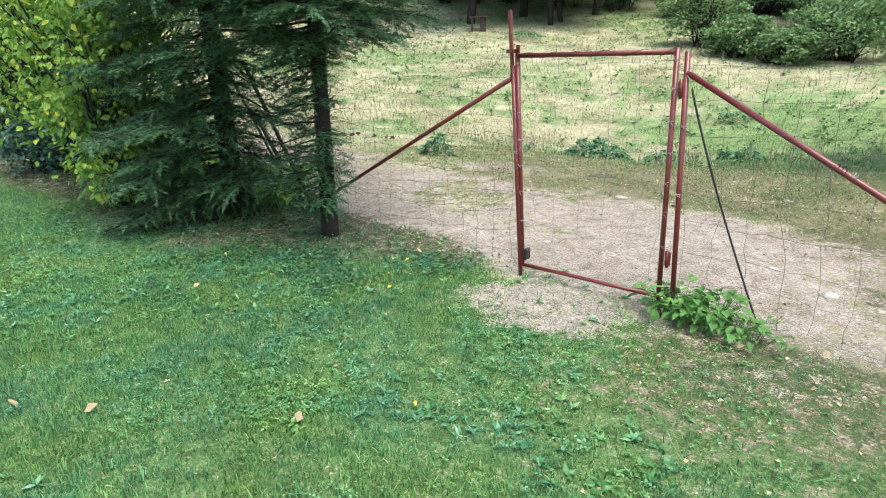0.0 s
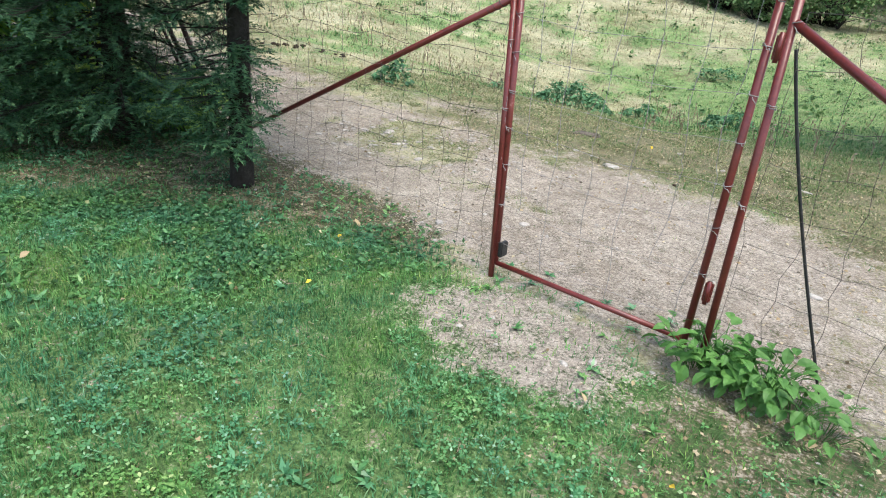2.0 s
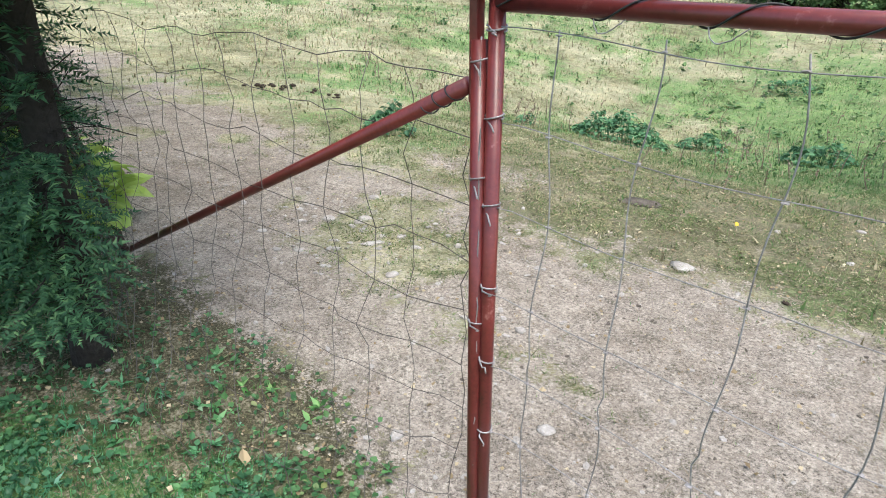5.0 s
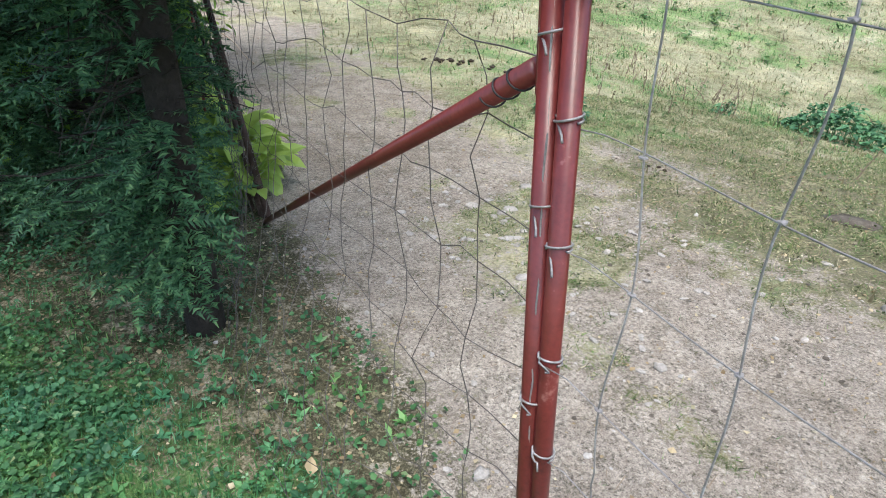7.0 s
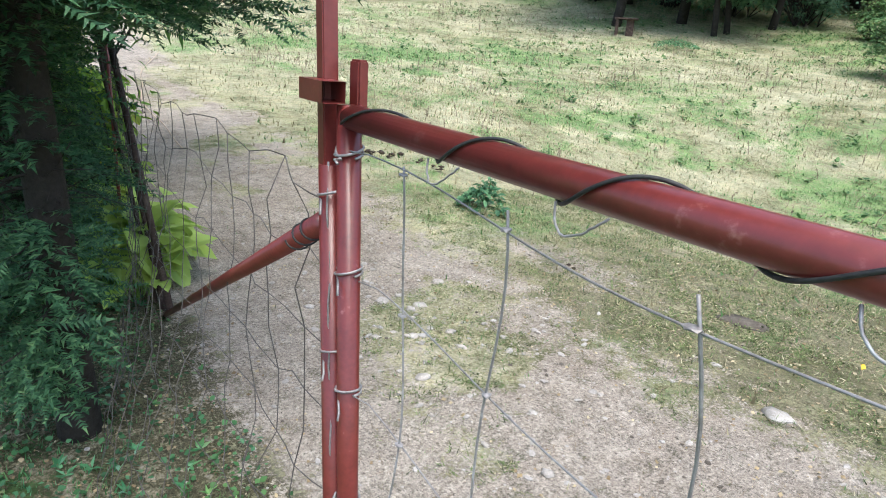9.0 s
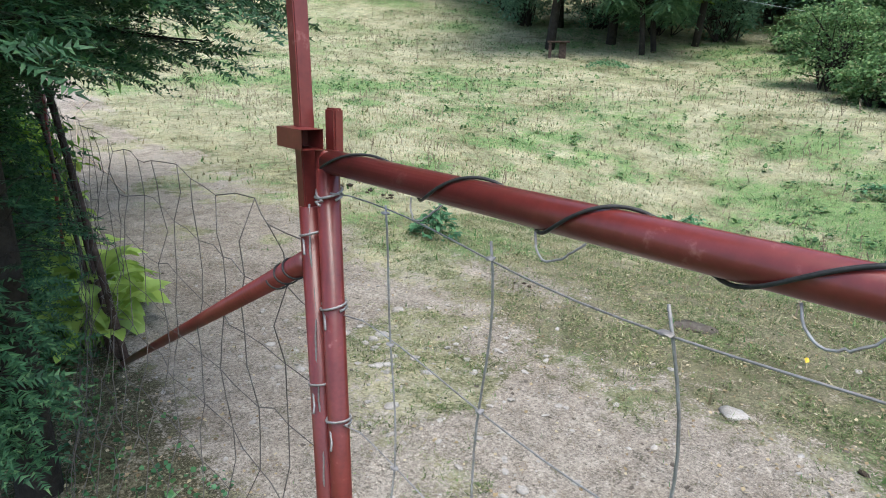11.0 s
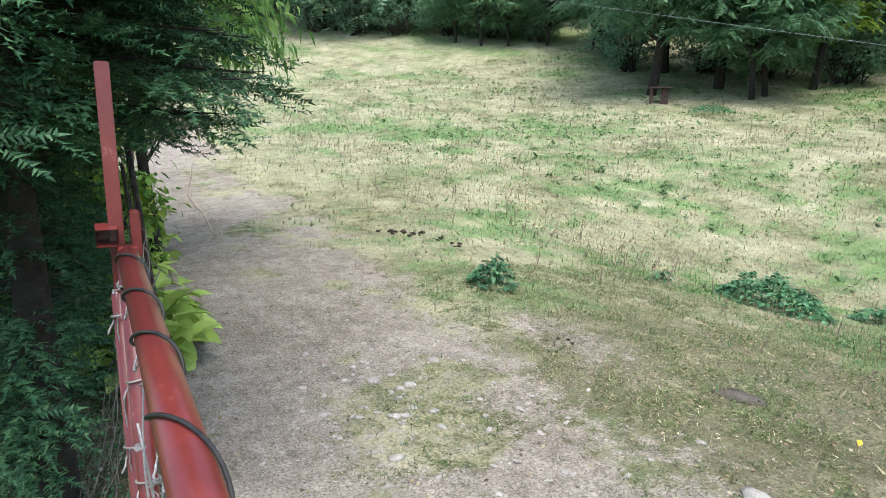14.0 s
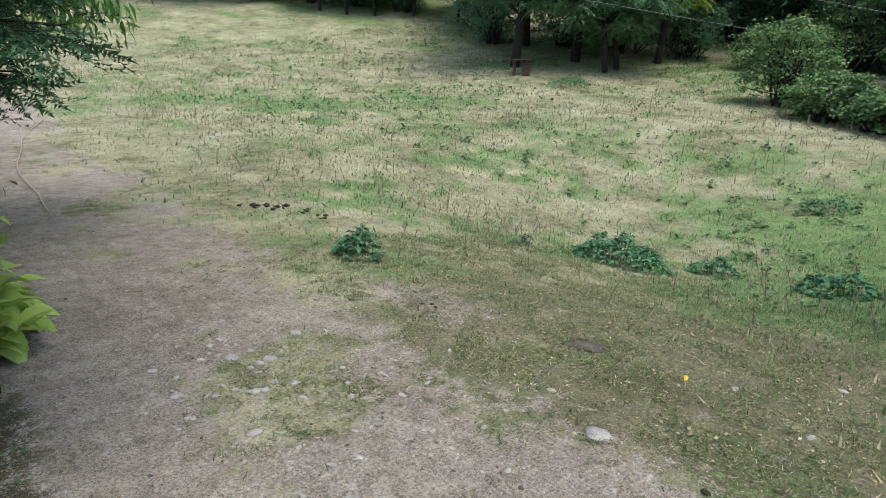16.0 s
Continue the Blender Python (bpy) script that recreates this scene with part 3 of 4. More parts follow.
# broader leaves of plantain and dandelion in the lawn
px, py = on_ground(4200, -4.5, 3.2, -3.0, 0.25, lambda x, y: (0.25 + lawn_share(x, y)) * smooth(-0.2, 0.6, wave(x, y, 0.9, 14)) * (1 - 0.8 * masks(x, y)[0]))
m = 6
px, py = np.repeat(px, m), np.repeat(py, m)
n = len(px)
a = rng.uniform(0, 6.28, n)
v, t = strew(LANCE, np.stack([px, py, terrain(px, py) + 0.006], 1), turned(a, rng.uniform(0.15, 0.9, n), rng.normal(0, 0.3, n)), np.stack([rng.uniform(0.035, 0.08, n), rng.uniform(0.022, 0.05, n), np.full(n, 0.05)], 1))
tagged(mesh_object("lawn_weeds", v, t, CLOVER), "flat plantain and dandelion leaves in the lawn", "weeds", kind="stuff")

# ---- stones ----
def pebble(seed, rough=0.25):
    bm = bmesh.new()
    bmesh.ops.create_icosphere(bm, subdivisions=1 if rough < 0.3 else 2, radius=1)
    r = random.Random(seed)
    sx, sy, sz = r.uniform(0.8, 1.25), r.uniform(0.6, 1.0), r.uniform(0.3, 0.5)
    for q in bm.verts:
        q.co *= 1 + r.uniform(-rough, rough) * 0.7
        q.co.x, q.co.y, q.co.z = q.co.x * sx, q.co.y * sy, q.co.z * sz
    bm.verts.index_update()
    out = np.array([tuple(q.co) for q in bm.verts]), [[q.index for q in f.verts] for f in bm.faces]
    bm.free()
    return out


pieces = []
for seed in range(4):
    px, py = on_ground(10000, -8, 3.4, -0.6, 3.8, lambda x, y: (0.08 + masks(x, y)[0]) * (0.3 + 0.9 * np.exp(-((x + 1.9) ** 2 + (y - 1.35) ** 2) / 0.8)))
    n = len(px)
    size = np.minimum(0.003 * rng.pareto(1.8, n) + 0.0025, 0.026) * (0.5 + 0.5 * np.exp(-((px + 1.9) ** 2 / 1.6 + (py - 1.35) ** 2 / 0.5)))
    pieces.append(strew(pebble(seed), np.stack([px, py, terrain(px, py) + size * 0.1], 1), turned(rng.uniform(0, 6.28, n), rng.normal(0, 0.2, n), rng.normal(0, 0.2, n)), size))
v, t = join(pieces)
tagged(mesh_object("pebbles", v, t, STONE), "small pale pebbles pressed into the earth track", "pebbles", kind="stuff")

# straw and bits of twig trodden into the track, and small dark clods
px, py = on_ground(15000, -7, 3.4, -1.2, 4.6, lambda x, y: 0.25 + 0.5 * masks(x, y)[0])
n = len(px)
v, t = strew(BLADE, np.stack([px, py, terrain(px, py) + 0.006], 1), turned(rng.uniform(0, 6.28, n), rng.normal(0, 0.12, n), rng.normal(0, 0.3, n)), np.stack([rng.uniform(0.015, 0.045, n), rng.uniform(0.02, 0.09, n), np.full(n, 0.03)], 1))
tagged(mesh_object("straw_bits", v, t, TWIG), "bits of straw and twig trodden into the earth", "straw", kind="stuff")
pieces = []
for seed in range(2):
    px, py = on_ground(3500, -7, 3.4, -0.1, 4.5, lambda x, y: (0.2 + 0.5 * masks(x, y)[0]) * (0.2 + 0.8 * smooth(0.9, 1.6, y)))
    n = len(px)
    pieces.append(strew(pebble(seed + 9, 0.28), np.stack([px, py, terrain(px, py)], 1), turned(rng.uniform(0, 6.28, n), rng.normal(0, 0.3, n), rng.normal(0, 0.3, n)), np.minimum(0.003 * rng.pareto(2.0, n) + 0.003, 0.014)))
v, t = join(pieces)
tagged(mesh_object("earth_clods", v, t, SOIL), "small dark clods of earth on the track", "clods", kind="stuff")

for k, (px, py, size) in enumerate([(-0.46, 2.19, 0.062), (1.57, 0.75, 0.055), (0.65, -0.39, 0.02), (-0.22, 0.65, 0.035), (-0.54, 0.29, 0.028), (-0.86, 2.35, 0.028), (-0.29, 3.11, 0.025), (0.05, 3.59, 0.03), (0.14, 2.91, 0.028),
                                    (-2.19, 1.26, 0.05), (-2.05, 1.42, 0.04), (-1.75, 1.2, 0.035), (-1.55, 1.34, 0.03), (0.72, -0.3, 0.018), (0.75, 2.9, 0.03), (-2.3, 1.7, 0.045), (1.2, 1.0, 0.03)]):
    v, t = pebble(40 + k, 0.32)
    ob = mesh_object("stone", v * size, t, STONE, flat=False)
    ob.matrix_basis = pose(px, py, float(terrain(px, py)) + size * 0.0, 0, 0, k * 77)
    tagged(ob, "pale weathered stone half sunk in the earth", "stone", "stones on the track")

chance = random.Random(31)
for k in range(34):
    px, py, size = chance.gauss(-1.85, 0.38), chance.gauss(1.18, 0.2), chance.uniform(0.011, 0.03)
    v, t = pebble(300 + k, 0.32)
    ob = mesh_object("stone", v * size, t, STONE, flat=False)
    ob.matrix_basis = pose(px, py, float(terrain(px, py)) + size * 0.1, 0, 0, k * 53)
    tagged(ob, "small pale stone lying on the trodden earth", "stone", "stones on the track")


# ---- gate and fence ----
def spiral(a, b, radius, turns, steps=140, phase=0.0, uneven=0.0):
    """A wire wound round the line from a to b."""
    a, b = np.array(a, float), np.array(b, float)
    s = np.linspace(0, 1, steps)
    d = (b - a) / np.linalg.norm(b - a)
    u = np.cross(d, (0, 0, 1.0))
    u /= np.linalg.norm(u)
    w = np.cross(d, u)
    ang = 2 * np.pi * turns * s + phase + uneven * np.sin(9 * s)
    return a + (b - a) * s[:, None] + radius * (np.cos(ang)[:, None] * u + np.sin(ang)[:, None] * w)


def straight(a, b, n=2):
    return np.array(a, float) + (np.array(b, float) - np.array(a, float)) * np.linspace(0, 1, n)[:, None]


def wiggle(points, amount, seed):
    r = np.random.default_rng(seed)
    p = np.array(points, float)
    p[1:-1] += r.normal(0, amount, p[1:-1].shape)
    return p


def box_part(name, size, at, mat, parent, bevel=0.002, label=""):
    bm = bmesh.new()
    bmesh.ops.create_cube(bm, size=1)
    bmesh.ops.scale(bm, vec=size, verts=bm.verts)
    bmesh.ops.bevel(bm, geom=list(bm.edges), offset=bevel, segments=2, affect="EDGES")
    bmesh.ops.translate(bm, vec=at, verts=bm.verts)
    return part(name, bm, mat, parent, label)


PIPE = 0.0134
TOP, LOW, WIDE = 1.3, 0.06, 0.932


def lean(z):
    """How far the latch side of the gate stands out towards its foot."""
    return 0.05 * (1 - z / TOP)


def tie(parent, x, z, seed, r=PIPE, size=0.0016):
    """A bit of wire wound about an upright, with its twisted end."""
    a = np.linspace(0, 2 * np.pi * 1.6, 26)
    tilt = 0.4 * np.sin(a + seed)
    ring = np.stack([x + (r + 0.002) * np.cos(a), (r + 0.002) * np.sin(a), z + 0.006 * a / 6 + 0.008 * tilt], 1)
    tail = wiggle(straight(ring[-1], ring[-1] + np.array([0.03, -0.012, -0.012 - 0.01 * (seed % 3)]), 6), 0.003, seed)
    tube_object("wire_tie", np.concatenate([ring, tail[1:]]), size, WIRE, parent, 5)


gate = thing("gate", 0, 0, 0, "closed red-painted pipe gate covered with wire mesh", "gate")
tube_object("stile", straight((lean(LOW), 0, LOW), (lean(TOP + 0.012), 0, TOP + 0.012), 3), PIPE, RED, gate, 20)
tube_object("stile", straight((WIDE, 0, LOW - 0.03), (WIDE + 0.002, 0, TOP + 0.018), 3), PIPE, RED, gate, 20)
tube_object("top_rail", straight((0.005, 0, TOP), (WIDE - 0.005, 0, TOP), 3), PIPE, RED, gate, 24)
tube_object("bottom_rail", straight((lean(LOW), 0, LOW), (WIDE - 0.005, 0, LOW + 0.008), 3), PIPE * 0.85, RED, gate, 16)
box_part("stop_bar", (0.022, 0.012, 0.06), (-0.004, 0.012, TOP + 0.028), RED, gate)
for z in (1.13, 0.285):
    hinge = box_part("hinge", (0.03, 0.012, 0.075), (WIDE + 0.036, -0.006, z), RED, gate, 0.003)
    tube_object("pin", straight((WIDE + 0.036, -0.012, z - 0.045), (WIDE + 0.036, -0.012, z + 0.045)), 0.008, RED, hinge, 10)
box_part("latch_plate", (0.022, 0.05, 0.07), (0.068, 0.014, 0.13), BLACKWIRE, gate, 0.004, "dark bent latch plate")
# mesh of the gate: seven line wires, six stay wires
rows = [1.266, 1.116, 0.976, 0.823, 0.674, 0.52, 0.34, 0.16]
cols = [0.114, 0.268, 0.445, 0.60, 0.755, 0.88]


def slack(x, z, seed):
    return 0.012 * math.sin(7 * x + seed) + 0.010 * math.sin(11 * z + 2 * seed)


for k, z in enumerate(rows):
    pts = [(x + lean(z) * (1 - x / WIDE), -0.004 - PIPE * (x in (0.0, WIDE)) + slack(x, z, 1), z - 0.016 * math.sin(math.pi * x / WIDE) + 0.004 * math.sin(13 * x + k)) for x in np.linspace(0.0, WIDE, 26)]
    tube_object("line_wire", pts, 0.0009, WIRE, gate, 5)
for k, x in enumerate(cols):
    lo = 0.10 if k % 2 else 0.34
    pts = [(x + 0.008 * math.sin(9 * z + 2 * k) + 0.006 * math.sin(21 * z + k) + 0.014 * (z < 0.7) * math.sin(5 * z + k), -0.006 + slack(x, z, 1), z) for z in np.linspace(1.268, lo, 40)]
    tube_object("stay_wire", pts, 0.0012, WIRE, gate, 5)
    for z in rows[:6]:
        v, t = pebble(k, 0.2)
        mesh_object("wire_knot", v * 0.0052 + (x + 0.008 * math.sin(9 * z + 2 * k) + 0.006 * math.sin(21 * z + k) + 0.014 * (z < 0.7) * math.sin(5 * z + k), -0.006 + slack(x, z, 1), z - 0.016 * math.sin(math.pi * x / WIDE)), t, WIRE, gate)
for k, z in enumerate((1.258, 1.124, 0.976, 0.823, 0.674, 0.52, 0.34)):
    tie(gate, lean(z), z, k)
    tie(gate, WIDE, z, k + 3)
tube_object("tie_wire", wiggle(straight((-0.014, -0.017, 1.25), (0.036, -0.018, 0.2), 40), 0.0015, 4), 0.0013, WIRE, gate, 5)
tube_object("lashing_wire", spiral((0.01, 0, TOP), (WIDE, 0, TOP), PIPE + 0.002, -5.4, 260, 0.4, 0.9), 0.0015, BLACKWIRE, gate, 6, "dark wire wound round the top rail")
for k, x in enumerate((0.19, 0.345, 0.53)):
    a, b = (x - 0.018, -0.008, TOP - 0.013), (x + 0.03, -0.010, TOP - 0.012)
    w = np.linspace(0, 1, 18)[:, None]
    pts = np.array(a) * (1 - w) + np.array(b) * w - np.array((0, 0.006, 0.018)) * np.sin(np.pi * w ** 0.7)
    tube_object("wire_loop", wiggle(pts, 0.0005, k), 0.0009, WIRE, gate, 5)

post = thing("gate_post", -0.024, -0.010, 0, "red iron gate post with sliding square drop bar", "post")
tube_object("tube", straight((lean(-0.05) + 0.014, 0, -0.05), (0, 0, 1.245), 3), PIPE, RED, post, 20)
bm = bmesh.new()
bmesh.ops.create_cube(bm, size=1)
bmesh.ops.scale(bm, vec=(0.018, 0.018, 0.4), verts=bm.verts)
bmesh.ops.bevel(bm, geom=list(bm.edges), offset=0.0015, segments=2, affect="EDGES")
for q in bm.verts:
    q.co.x -= 0.055 * (q.co.z + 0.2)
bmesh.ops.translate(bm, vec=(0, 0, 1.347), verts=bm.verts)
part("drop_bar", bm, RED, post)
bm = bmesh.new()
bmesh.ops.create_cube(bm, size=1)
bmesh.ops.scale(bm, vec=(0.062, 0.026, 0.022), verts=bm.verts)
ends = [f for f in bm.faces if f.normal.x > 0.9]
inset = bmesh.ops.inset_region(bm, faces=ends, thickness=0.003)
bmesh.ops.translate(bm, vec=(-0.05, 0, 0), verts=list({q for f in ends for q in f.verts}))
bmesh.ops.translate(bm, vec=(0.002, -0.012, 1.325), verts=bm.verts)
part("latch_sleeve", bm, RED, post)
for k, z in enumerate((1.21, 1.02, 0.75)):
    tie(post, lean(z) * 1.27, z, k + 1)

brace = thing("fence_brace", -0.04, -0.010, 1.174, "red iron pipe brace slanting from the gate post to the ground", "brace")
tube_object("pipe", straight((0, 0, 0), (-2.45, 0.22, -1.155), 4), PIPE * 1.05, RED, brace, 18)
tube_object("wire_tie", spiral((-0.02, 0, -0.01), (-0.1, 0.005, -0.05), PIPE + 0.002, 2.5, 40), 0.0014, BLACKWIRE, brace, 5)

for bx, by, tx, ty, tz, r in ((-2.50, 0.24, -3.32, 0.16, 1.32, 0.018), (-2.56, 0.22, -3.26, 0.20, 0.80, 0.017), (-2.66, 0.20, -3.52, 0.13, 1.18, 0.011)):
    rod = thing("fence_stake", bx, by, 0.0, "dark weathered wooden stake leaning beside the wire fence", "stake", "leaning stakes")
    tube_object("rod", straight((0.03, 0, -0.06), (tx - bx, ty - by, tz), 3), r, STAKE, rod, 8)
    tube_object("wire_tie", spiral((-0.1, 0, 0.2), (-0.2, 0, 0.4), r + 0.004, 5, 60), 0.0014, WIRE, rod, 5)

rod = thing("fence_stake", -3.9, 0.2, 0.0, "thin upright red iron stake in the old fence line", "stake", "leaning stakes")
tube_object("rod", straight((0, 0, -0.06), (0.02, 0.01, 1.25), 3), 0.011, RED, rod, 8)
hinge_post = thing("gate_post", 1.004, 0, 0, "red iron hinge post of the gate", "post")
tube_object("tube", straight((0.006, 0, -0.05), (-0.02, 0, 1.30), 3), PIPE, RED, hinge_post, 20)
for k, z in enumerate((1.2, 0.95, 0.62)):
    tie(hinge_post, -0.01, z, k + 2)
brace = thing("fence_brace", 0.99, 0, 1.205, "red iron pipe brace slanting down from the hinge post", "brace")
tube_object("pipe", straight((0, 0, 0), (2.1, -0.01, -1.22), 4), PIPE * 1.05, RED, brace, 18)
tube_object("wire_tie", spiral((0.66, 0, -0.37), (0.70, 0, -0.40), PIPE + 0.002, 3, 40), 0.002, BLACKWIRE, brace, 5)
tube_object("wire_tie", spiral((0.72, 0, -0.405), (0.74, 0, -0.42), PIPE + 0.002, 2, 30), 0.002, WIRE, brace, 5)
s = np.linspace(0, 1, 30)[:, None]
cable_pts = np.array((0.005, 0.02, 1.13)) * (1 - s) + np.array((0.395, 0.12, -0.02)) * s + np.array((-0.015, 0, -0.01)) * np.sin(np.pi * s ** 0.8)
anchor = thing("anchor_cable", 1.005, 0, 0.0, "dark stiff cable anchoring the hinge post to the ground", "cable")
tube_object("cable", cable_pts, 0.0055, BLACKWIRE, anchor, 8)


def wire_net(name, corner, rows_n, cols_n, label, parent_at, seed, r=0.0013):
    """A slack wire net; corner(s, h) gives the place at s along it and h up it."""
    net = thing(name, *parent_at, label, "wire fence")
    o = np.array(parent_at)
    rr = np.random.default_rng(seed)
    jig = rr.normal(0, 0.010, (rows_n, cols_n, 3))
    for i in range(rows_n):
        h = i / (rows_n - 1)
        pts = []
        for j in range(cols_n):
            q = np.array(corner(j / (cols_n - 1), h)) + jig[i, j]
            if pts:
                m = (pts[-1] + q) / 2 + rr.normal(0, 0.006, 3)
                pts.append(m)
            pts.append(q)
        tube_object("line_wire", np.array(pts) - o, r, NETWIRE, net, 4)
    for j in range(cols_n):
        pts = []
        for i in range(rows_n):
            q = np.array(corner(j / (cols_n - 1), i / (rows_n - 1))) + jig[i, j]
            if pts:
                pts.append((pts[-1] + q) / 2 + rr.normal(0, 0.008, 3))
            pts.append(q)
        tube_object("stay_wire", np.array(pts) - o, r, NETWIRE, net, 4)


def left_net(s, h):
    """Hung from the post to the leaning stakes; its foot drags out over the lawn side."""
    x = -0.07 - 2.55 * s - 0.75 * s * h
    sag = 0.13 * math.sin(math.pi * s)
    z = h * (1.19 + 0.08 * s - 0.45 * sag) + 0.02 * (1 - h)
    y = 0.04 + 0.10 * s + (1 - h) ** 1.6 * (-0.30 * math.sin(math.pi * min(1, s * 1.1)) - 0.02)
    return (x + 0.25 * (1 - h) * math.sin(math.pi * s) * 0.5, y, max(z, 0.015))


def right_net(s, h):
    x = 1.03 + 2.3 * s
    return (x, 0.01 + 0.02 * math.sin(9 * s + 5 * h), 0.03 + 1.19 * h + 0.01 * math.sin(8 * s))


wire_net("wire_fence", left_net, 11, 22, "slack rusty wire netting sagging beside the gate", (-0.05, 0.04, 0.0), 3, 0.0011)
wire_net("wire_fence", right_net, 9, 16, "thin wire stock netting along the fence", (1.03, 0.01, 0.0), 5, 0.0009)


# ---- trees and bushes ----
def fir(x, y, height, trunk_r, spread, low, seed, thick=1.0, name="fir_tree", label="dark green fir tree with soft needle sprays", bare=0.0, lean=0.0):
    r = np.random.default_rng(seed)
    z0 = float(terrain(x, y))
    tree = thing(name, x, y, z0, label, "tree", "fir trees by the gate")
    zs = np.linspace(-0.1, height, 26)
    axis = np.stack([lean * zs + 0.015 * np.sin(2.1 * zs + seed), 0.015 * np.cos(1.7 * zs), zs], 1)
    v, t = tube(axis, trunk_r * np.clip(1.15 - zs / height, 0.03, 1.2) + 0.008 * np.exp(-np.maximum(zs, 0) * 9), 12)
    mesh_object("trunk", v, t, BARK, tree, flat=False)
    tw_p, tw_y, tw_t, tw_r, tw_s = [], [], [], [], []
    z, az = low, r.uniform(0, 6.28)
    big = 1.0
    while z < height - 0.1:
        az += 2.4 + r.normal(0, 0.25)
        full = spread(z, az % (2 * np.pi)) * r.uniform(0.75, 1.1)
        big = 1.0 + 0.55 * float(smooth(2.1, 2.8, z))
        z += r.uniform(0.035, 0.075) / thick * big ** 1.4
        if full < 0.08:
            continue
        m = max(6, int(full / 0.07))
        s = np.linspace(0, 1, m)
        d = np.array([math.cos(az), math.sin(az)])
        rise = r.uniform(0.05, 0.3) if z > 1.6 else r.uniform(-0.15, 0.15)
        p = np.stack([d[0] * full * s + lean * z, d[1] * full * s, z + full * (rise * s - 0.38 * s ** 2 + 0.22 * s ** 3)], 1)
        p[:, :2] += np.cumsum(r.normal(0, 0.006, (m, 2)), 0)
        wood = [tube(p, 0.011 * full * (1.05 - s) + 0.0022, 4, False)]
        if r.random() < bare * (0.62 < z < 1.2):
            for _ in range(5):
                k = r.integers(1, m)
                q = p[k] + r.normal(0, 0.10, 3)
                wood.append(tube([p[k], (p[k] + q) / 2 + r.normal(0, 0.015, 3), q], 0.002, 3, False))
            mesh_object("dead_branch", *join(wood), BARK, tree)
            continue
        first = 0.22 if full > 0.5 else 0.1
        for f in np.arange(first, 1.0, 0.06 * big / full):
            c = np.array([np.interp(f, s, p[:, k]) for k in range(3)])
            for side in (-1, 1):
                if r.random() < 0.12:
                    continue
                ln = min(0.42, full * 0.5) * (1 - 0.72 * f) * r.uniform(0.6, 1.15) + 0.04
                a = az + side * r.uniform(0.7, 1.1)
                dirv = np.array([math.cos(a), math.sin(a), r.uniform(-0.35, 0.1)])
                tips = c + dirv * ln
                wood.append(([c, c + (0, 0, 0.004), tips], [(0, 1, 2)]))
                k = max(3, int(ln / 0.036 / big))
                g = np.linspace(0.12, 1, k)
                pts = c + dirv * ln * g[:, None] - np.array([0, 0, 1.0]) * (0.22 * ln * g ** 2)[:, None]
                for q in range(k):
                    ss = 1 if q % 2 else -1
                    tw_p.append(pts[q])
                    tw_y.append(a - np.pi / 2 + (ss * r.uniform(0.4, 0.9) if q < k - 1 else 0))
                    tw_t.append(r.normal(-0.25, 0.22))
                    tw_r.append(r.normal(0, 0.35))
                    tw_s.append(r.uniform(0.085, 0.15) * big)
        mesh_object("branch", *join(wood), BARK, tree)
    v, t = strew(FIR_TWIG, np.array(tw_p), turned(np.array(tw_y), np.array(tw_t), np.array(tw_r)), np.array(tw_s))
    mesh_object("crown", v, t, FIR, tree)
    return tree


